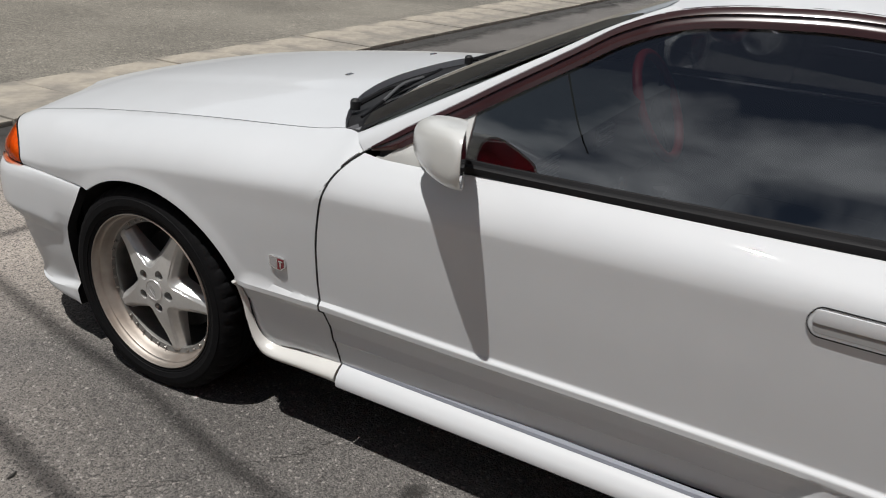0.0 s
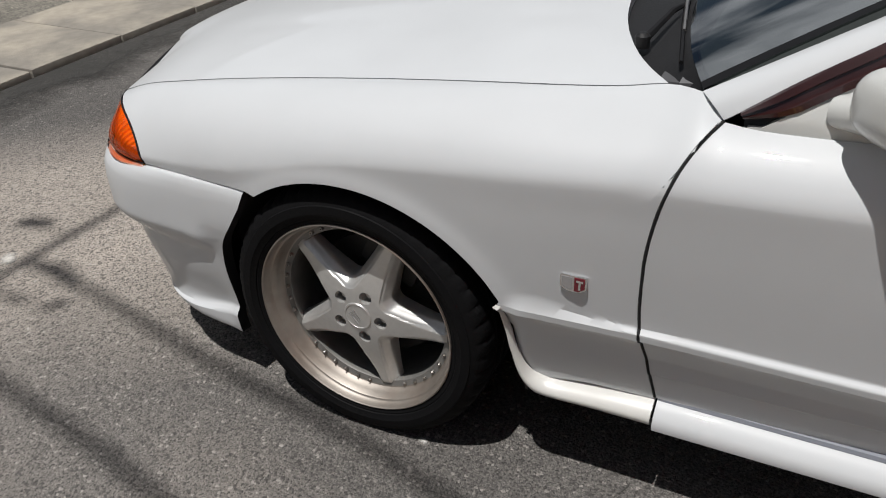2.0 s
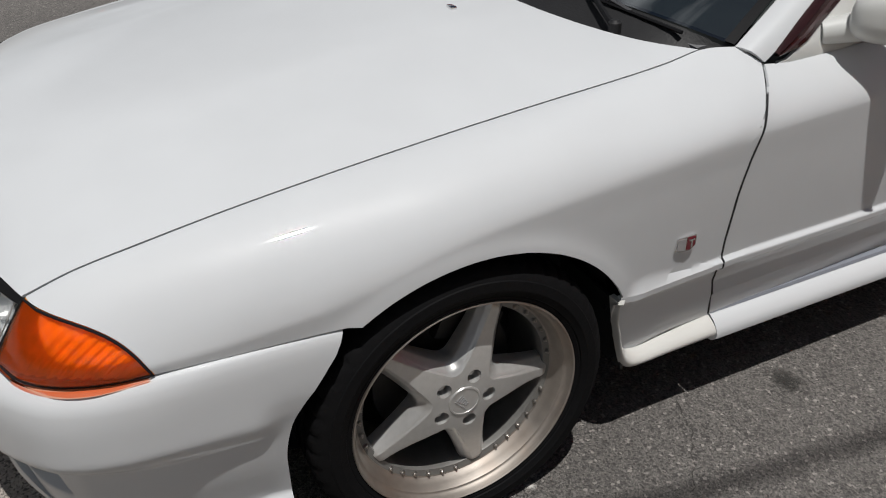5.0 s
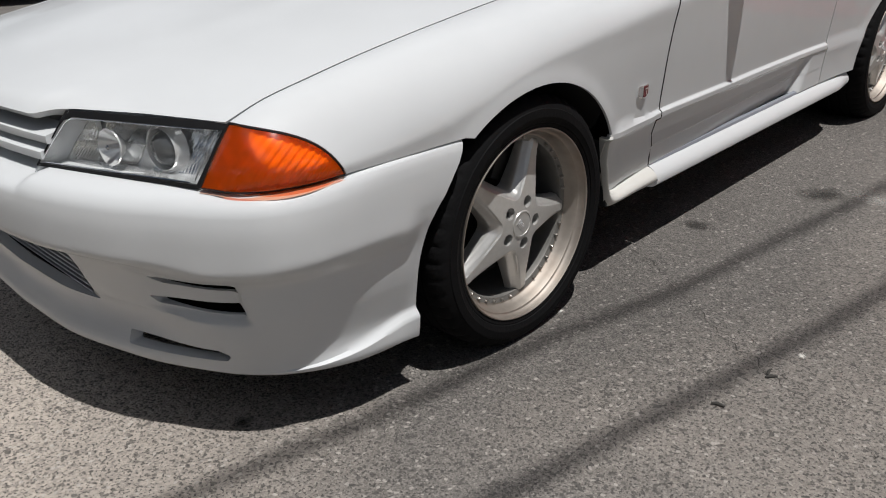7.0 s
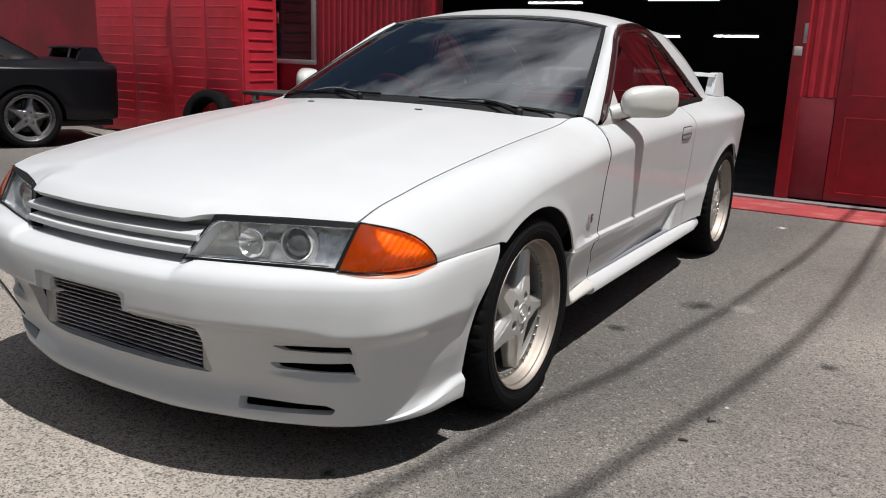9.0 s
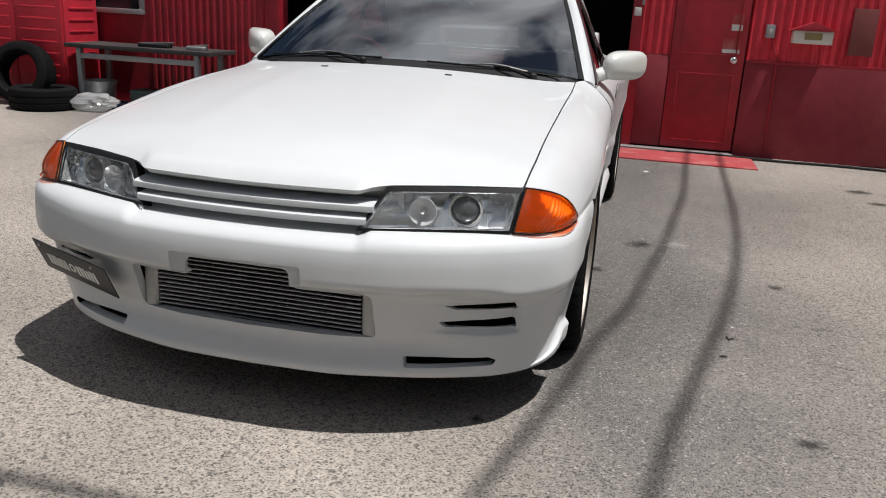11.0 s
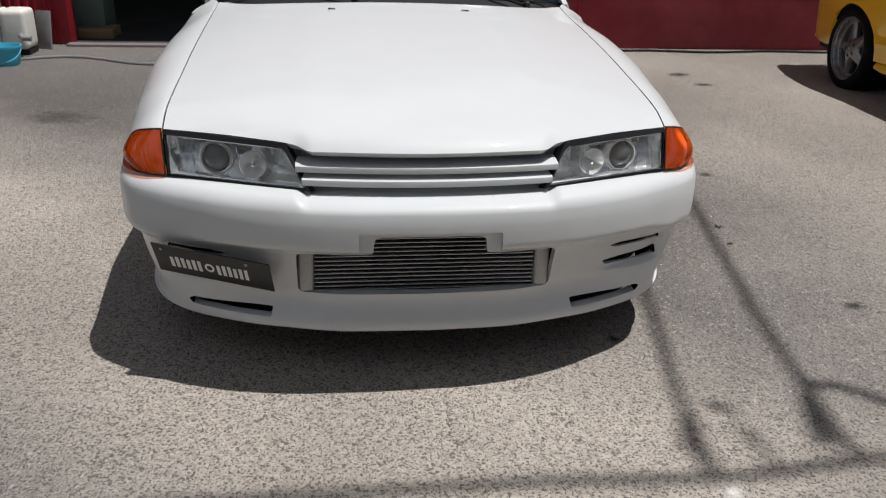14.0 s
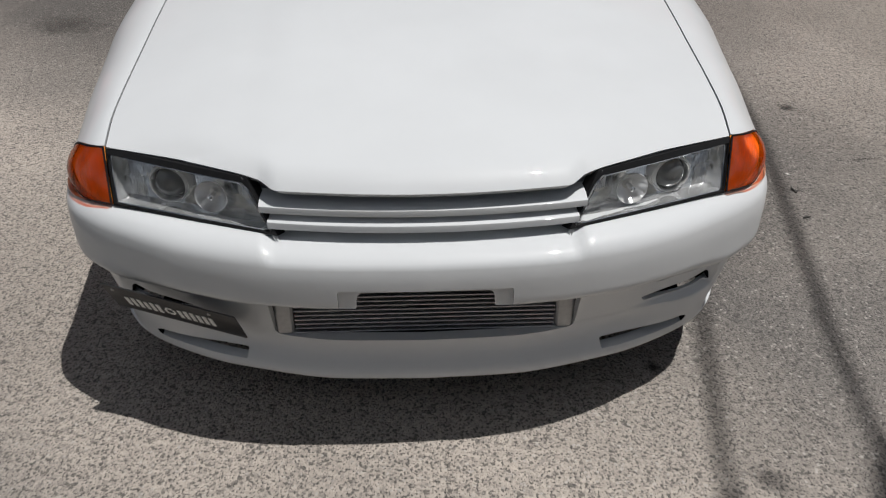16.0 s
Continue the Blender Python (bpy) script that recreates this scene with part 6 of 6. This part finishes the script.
bmesh.ops.transform(bm, matrix=pose(-1.005, -0.0325, 0.628, 90), verts=bm.verts[:])
part("lettering", bm, LETTER, board, smooth=False)
rng = random.Random(3)
x = -0.43
for k in range(16):
    h = rng.choice((0.105, 0.105, 0.105, 0.145))
    part("character_bar", box(x, x + 0.070, -0.034, -0.0305, 0.628, 0.628 + h, 0.002), LETTER, board)
    x += 0.094
hose = thing("hose", "long dark hose lying along the foot of the wall", "hose")
part("hose_run", tube([(1.2 + 0.25 * k, 4.70 + 0.03 * math.sin(k * 1.3) + 0.02 * math.sin(k * 0.6), 0.013) for k in range(18)], 0.011, 8), PLASTIC, hose)

# window and lockers at the far end
win = thing("window_1", "aluminium framed dark workshop window", "window", kind="structure")
part("window_frame", box(-5.15, -4.087, WY - 0.05, WY - 0.002, 0.908, 0.958, 0.004), GALV, win)
for x in (-5.15, -4.85, -4.127):
    part("window_stile", box(x, x + 0.04, WY - 0.045, WY - 0.002, 0.958, 1.95, 0.003), GALV, win)
part("window_frame", box(-5.15, -4.087, WY - 0.05, WY - 0.002, 1.95, 2.0, 0.004), GALV, win)
for x, w in ((-5.11, 0.26), (-4.81, 0.683)):
    part("pane", box(x, x + w, WY - 0.012, WY - 0.006, 0.958, 1.95, 0), mat("dark_window_pane", (0.02, 0.022, 0.026), rough=0.06), win)
note = thing("notice_sheet", "small red notice in the window", "notice", pose(-4.70, WY - 0.02, 1.40))
part("sheet", box(-0.09, 0.09, -0.006, 0, -0.06, 0.06, 0.001), MAT_RED, note)


def locker(x0, x1, y0, y1, h, label):
    lk = thing("locker", label, "locker", pose((x0 + x1) / 2, (y0 + y1) / 2, 0), group="red lockers")
    w, d = (x1 - x0) / 2, (y1 - y0) / 2
    part("body", box(-w, w, -d, d, 0.02, h, 0.006), WALL_BRIGHT, lk)
    for s in (-1, 1):
        leaf = part("door", box(min(0, s * (w - 0.02)) + 0.004, max(0, s * (w - 0.02)) - 0.004, -d - 0.018, -d - 0.001, 0.06, h - 0.04, 0.004), WALL_BRIGHT, lk)
        for k in range(int((h - 0.4) / 0.11)):
            z = 0.16 + k * 0.11
            part("louvre", box(min(s * 0.06, s * (w - 0.09)), max(s * 0.06, s * (w - 0.09)), -d - 0.025, -d - 0.0185, z, z + 0.020, 0.003), WALL_BRIGHT, leaf)
    for k in range(int((h - 0.4) / 0.11)):
        z = 0.16 + k * 0.11
        part("side_louvre", box(w + 0.001, w + 0.008, -d * 0.75, d * 0.75, z, z + 0.020, 0.003), WALL_BRIGHT, lk)


locker(-5.75, -4.62, 4.35, 4.85, 1.95, "bright red louvred steel locker by the wall")
locker(-7.2, -5.82, 4.45, 4.85, 1.95, "red louvred steel locker behind the black car")

# workbench and clutter
bench = thing("workbench", "grey-legged workbench with a dark worn top", "table", pose(-3.80, 4.50, 0.02))
part("top", box(-0.78, 0.78, -0.24, 0.30, 0.56, 0.60, 0.005), WOOD_TOP, bench)
for x in (-0.68, 0.60):
    for y in (-0.20, 0.24):
        part("leg", box(x, x + 0.05, y, y + 0.05, -0.02, 0.56, 0.004), GALV, bench)
part("rail", box(-0.63, 0.60, -0.20, -0.17, 0.46, 0.51, 0.003), GALV, bench)


def old_tyre(m, label):
    t = thing("tyre", label, "tyre", m, group="old tyres")
    prof = [(0.20, -0.09), (0.22, -0.105), (0.27, -0.105), (0.30, -0.085), (0.306, -0.05), (0.306, -0.034), (0.298, -0.032), (0.298, -0.024), (0.306, -0.022), (0.306, 0.022), (0.298, 0.024), (0.298, 0.032), (0.306, 0.034), (0.306, 0.05), (0.30, 0.085), (0.27, 0.105), (0.22, 0.105), (0.20, 0.09), (0.20, -0.09)]
    bm = lathe(prof, 48)
    part("rubber", bm, RUBBER, t)


old_tyre(pose(-4.66, 4.02, 0.105), "old black tyre lying flat on the asphalt")
old_tyre(pose(-5.02, 4.19, 0.30, 76, 0, 8), "old black tyre leaning against the red locker")


def bucket(x, y, r, h, material, label, handle=True):
    b = thing("bucket", label, "bucket", pose(x, y, 0), group="buckets")
    part("pail", lathe([(0.001, 0.004), (r * 0.78, 0.004), (r * 0.80, 0.0), (r * 0.83, 0.02), (r * 0.97, h - 0.02), (r * 1.04, h - 0.018), (r * 1.05, h), (r * 0.98, h), (r * 0.80, 0.03), (0.001, 0.03)], 36), material, b)
    if handle:
        part("bail", tube([(r * 1.03 * math.cos(a), -r * 1.06 * math.sin(a) * 0.8, h - 0.03 - 0.09 * math.sin(a)) for a in np.linspace(0, math.pi, 16)], 0.005, 6), material, b)


bucket(-3.10, 4.02, 0.125, 0.17, PURPLE, "purple plastic bucket on the asphalt")
bucket(-2.80, 3.90, 0.118, 0.15, CYAN, "cyan plastic bucket on the asphalt")
bucket(-4.36, 4.48, 0.16, 0.26, GALV, "grey metal bucket under the workbench")
bag = thing("plastic_bag", "crumpled clear plastic bag on the ground", "bag", pose(-4.24, 4.16, 0) @ Matrix.Diagonal((1.45, 1.0, 1.0, 1.0)))
bm = bmesh.new()
bmesh.ops.create_icosphere(bm, subdivisions=4, radius=0.14)
for v in bm.verts:
    q = noise.noise(v.co * 14) * 0.05 + noise.noise(v.co * 32) * 0.03
    v.co = v.co * (1 + q * 6)
    v.co.z = max(v.co.z * 0.65 + 0.075, 0.003)
    v.co.x *= 1.35
part("film", bm, BAG, bag)
tray = thing("tray", "dark blue plastic tray on the ground", "tray", pose(-4.0, 4.40, 0))
part("shell", box(-0.14, 0.14, -0.10, 0.10, 0, 0.07, 0.015, seg=3), mat("dark_blue_plastic", (0.02, 0.04, 0.09), rough=0.5), tray)
crate = thing("crate", "dark grey-green plastic crate under the workbench", "crate", pose(-3.80, 4.50, 0))
part("shell", box(-0.16, 0.16, -0.12, 0.12, 0, 0.20, 0.008), GREEN_BOX, crate)
for k in range(4):
    part("rib", box(-0.165, 0.165, -0.127, -0.1205, 0.03 + 0.045 * k, 0.045 + 0.045 * k, 0.002), GREEN_BOX, crate)
box2 = thing("storage_bin", "plain dark plastic bin under the workbench", "bin", pose(-3.42, 4.54, 0))
part("shell", box(-0.18, 0.18, -0.12, 0.12, 0, 0.21, 0.012), PLASTIC, box2)
part("rim", box(-0.19, 0.19, -0.13, 0.13, 0.21, 0.225, 0.004), PLASTIC, box2)
for x, w, z, label in ((-3.70, 0.16, 0.62, "dark tools lying on the workbench"), (-3.25, 0.09, 0.62, "grey tool on the workbench end")):
    t = thing("hand_tool", label, "tool", pose(x, 4.45, z))
    part("body", box(-w, w, -0.05, 0.05, 0.0, 0.035, 0.01, seg=3), PLASTIC if w > 0.1 else GALV, t)
    part("bar", tube([(-w, -0.02, 0.03), (w * 1.2, 0.03, 0.05)], 0.012, 8), STEEL, t)
washer = thing("pressure_washer", "white plastic pressure washer with a black panel", "machine", pose(-2.98, 4.42, 0))
part("body", box(-0.17, 0.02, -0.13, 0.13, 0.05, 0.36, 0.03, seg=4), WHITE_PLASTIC, washer)
part("side_case", box(0.025, 0.23, -0.14, 0.12, 0.05, 0.365, 0.045, seg=4), WHITE_PLASTIC, washer)
part("panel", box(-0.13, -0.04, -0.136, -0.1305, 0.19, 0.28, 0.003), PLASTIC, washer)
part("foot", box(-0.16, 0.22, -0.11, 0.11, 0.0, 0.05, 0.008), PLASTIC, washer)
part("top_block", box(-0.14, 0.0, -0.05, 0.05, 0.36, 0.41, 0.008), mat("brown_wood_block", (0.16, 0.10, 0.06), rough=0.8), washer)
part("connector", tube([(0.18, -0.14, 0.16), (0.22, -0.20, 0.15), (0.28, -0.20, 0.15)], 0.022, 10), GALV, washer)
part("cord", tube([(-0.06, -0.14, 0.18), (-0.05, -0.17, 0.12), (-0.08, -0.16, 0.05), (0.02, -0.18, 0.012)], 0.007, 6), CABLE, washer)
leaf = thing("metal_sheet", "grey sheet leaning beside the washer", "sheet", pose(-2.74, 4.62, 0, -8, 0, -20))
part("sheet", box(-0.07, 0.07, -0.01, 0.01, 0, 0.32, 0.003), GALV, leaf)
hose2 = thing("garden_hose", "pale grey hose lying on the asphalt", "hose")
part("hose_run", tube([(-2.78 + 0.16 * k, 4.05 + 0.16 * math.sin(k * 0.7), 0.012) for k in range(12)], 0.011, 8), GALV, hose2)
gcrate = thing("storage_box", "grey-green storage box just inside the garage", "box", pose(-2.56, 5.5, 0))
part("shell", box(-0.17, 0.17, -0.2, 0.2, 0.012, 0.42, 0.01), mat("pale_green_box", (0.12, 0.17, 0.15), rough=0.6), gcrate)
part("lid", box(-0.18, 0.18, -0.21, 0.21, 0.42, 0.46, 0.006), mat("pale_green_lid", (0.16, 0.21, 0.19), rough=0.6), gcrate)
planks = thing("cardboard", "flat brown cardboard lying inside the garage", "cardboard", pose(-2.46, 5.27, 0.012))
part("sheet", box(-0.17, 0.17, -0.15, 0.15, 0, 0.09, 0.006), mat("brown_board", (0.25, 0.18, 0.11), rough=0.9), planks)

# ---- overhead cables, whose shadows lie on the forecourt ----
HIGH = 7.0


def overhead(points, r, label):
    c = thing("overhead_cable", label, "cable", group="overhead cables")
    pts = [(x + SUN.x * HIGH, y + SUN.y * HIGH, HIGH) for x, y in along(points, 40)]
    part("line", tube(pts, r, 8), CABLE, c)
    return c


overhead([(1.42, 5.2), (1.36, 4.2), (1.30, 2.86), (1.22, 2.09), (1.163, 1.51), (1.08, 0.94), (1.035, 0.567), (0.97, 0.27), (0.90, 0.0), (0.835, -0.41), (0.788, -0.64), (0.741, -0.862), (0.70, -1.05), (0.665, -1.36)], 0.017, "black service cable overhead")
overhead([(1.66, 5.0), (1.635, 3.8), (1.61, 2.9), (1.585, 2.27), (1.53, 1.5), (1.48, 1.08), (1.40, 0.55), (1.34, 0.25), (1.289, 0.0), (1.238, -0.24), (1.17, -0.564), (1.136, -0.762), (1.108, -0.96), (1.07, -1.2), (1.06, -1.36)], 0.019, "black service cable overhead")
street = overhead([(-9, -1.60), (-4, -1.46), (-1.04, -1.37), (0.25, -1.358), (0.68, -1.385), (0.82, -1.346), (1.16, -1.341), (3, -1.36), (9, -1.45)], 0.019, "thick black street cable overhead with insulators")
overhead([(1.07, -1.05), (1.12, -1.015), (1.164, -1.003), (1.219, -1.024), (1.253, -1.07), (1.30, -1.11), (1.45, -1.18), (2.2, -1.34)], 0.022, "black service cable overhead")
for x0, y0, x1, y1, r in ((0.695, -1.12, 0.645, -1.28, 0.034), (1.074, -1.06, 1.00, -1.28, 0.034), (0.765, -1.065, 0.824, -1.112, 0.020), (0.805, -1.20, 0.842, -1.235, 0.016), (0.45, -1.50, 0.49, -1.62, 0.034)):
    u, v = (Vector((x + SUN.x * HIGH, y + SUN.y * HIGH, HIGH)) for x, y in ((x0, y0), (x1, y1)))
    q = [u.lerp(v, k / 12) for k in range(13)]
    bm = tube(q, [r * (0.35 if k in (0, 12) else (1.0 if k % 3 else 0.62)) for k in range(13)], 12)
    add_tube(bm, [v, (v.x - 0.01, -1.37 + SUN.y * HIGH, HIGH)], 0.006, 6)
    part("insulator", bm, PLASTIC, street)
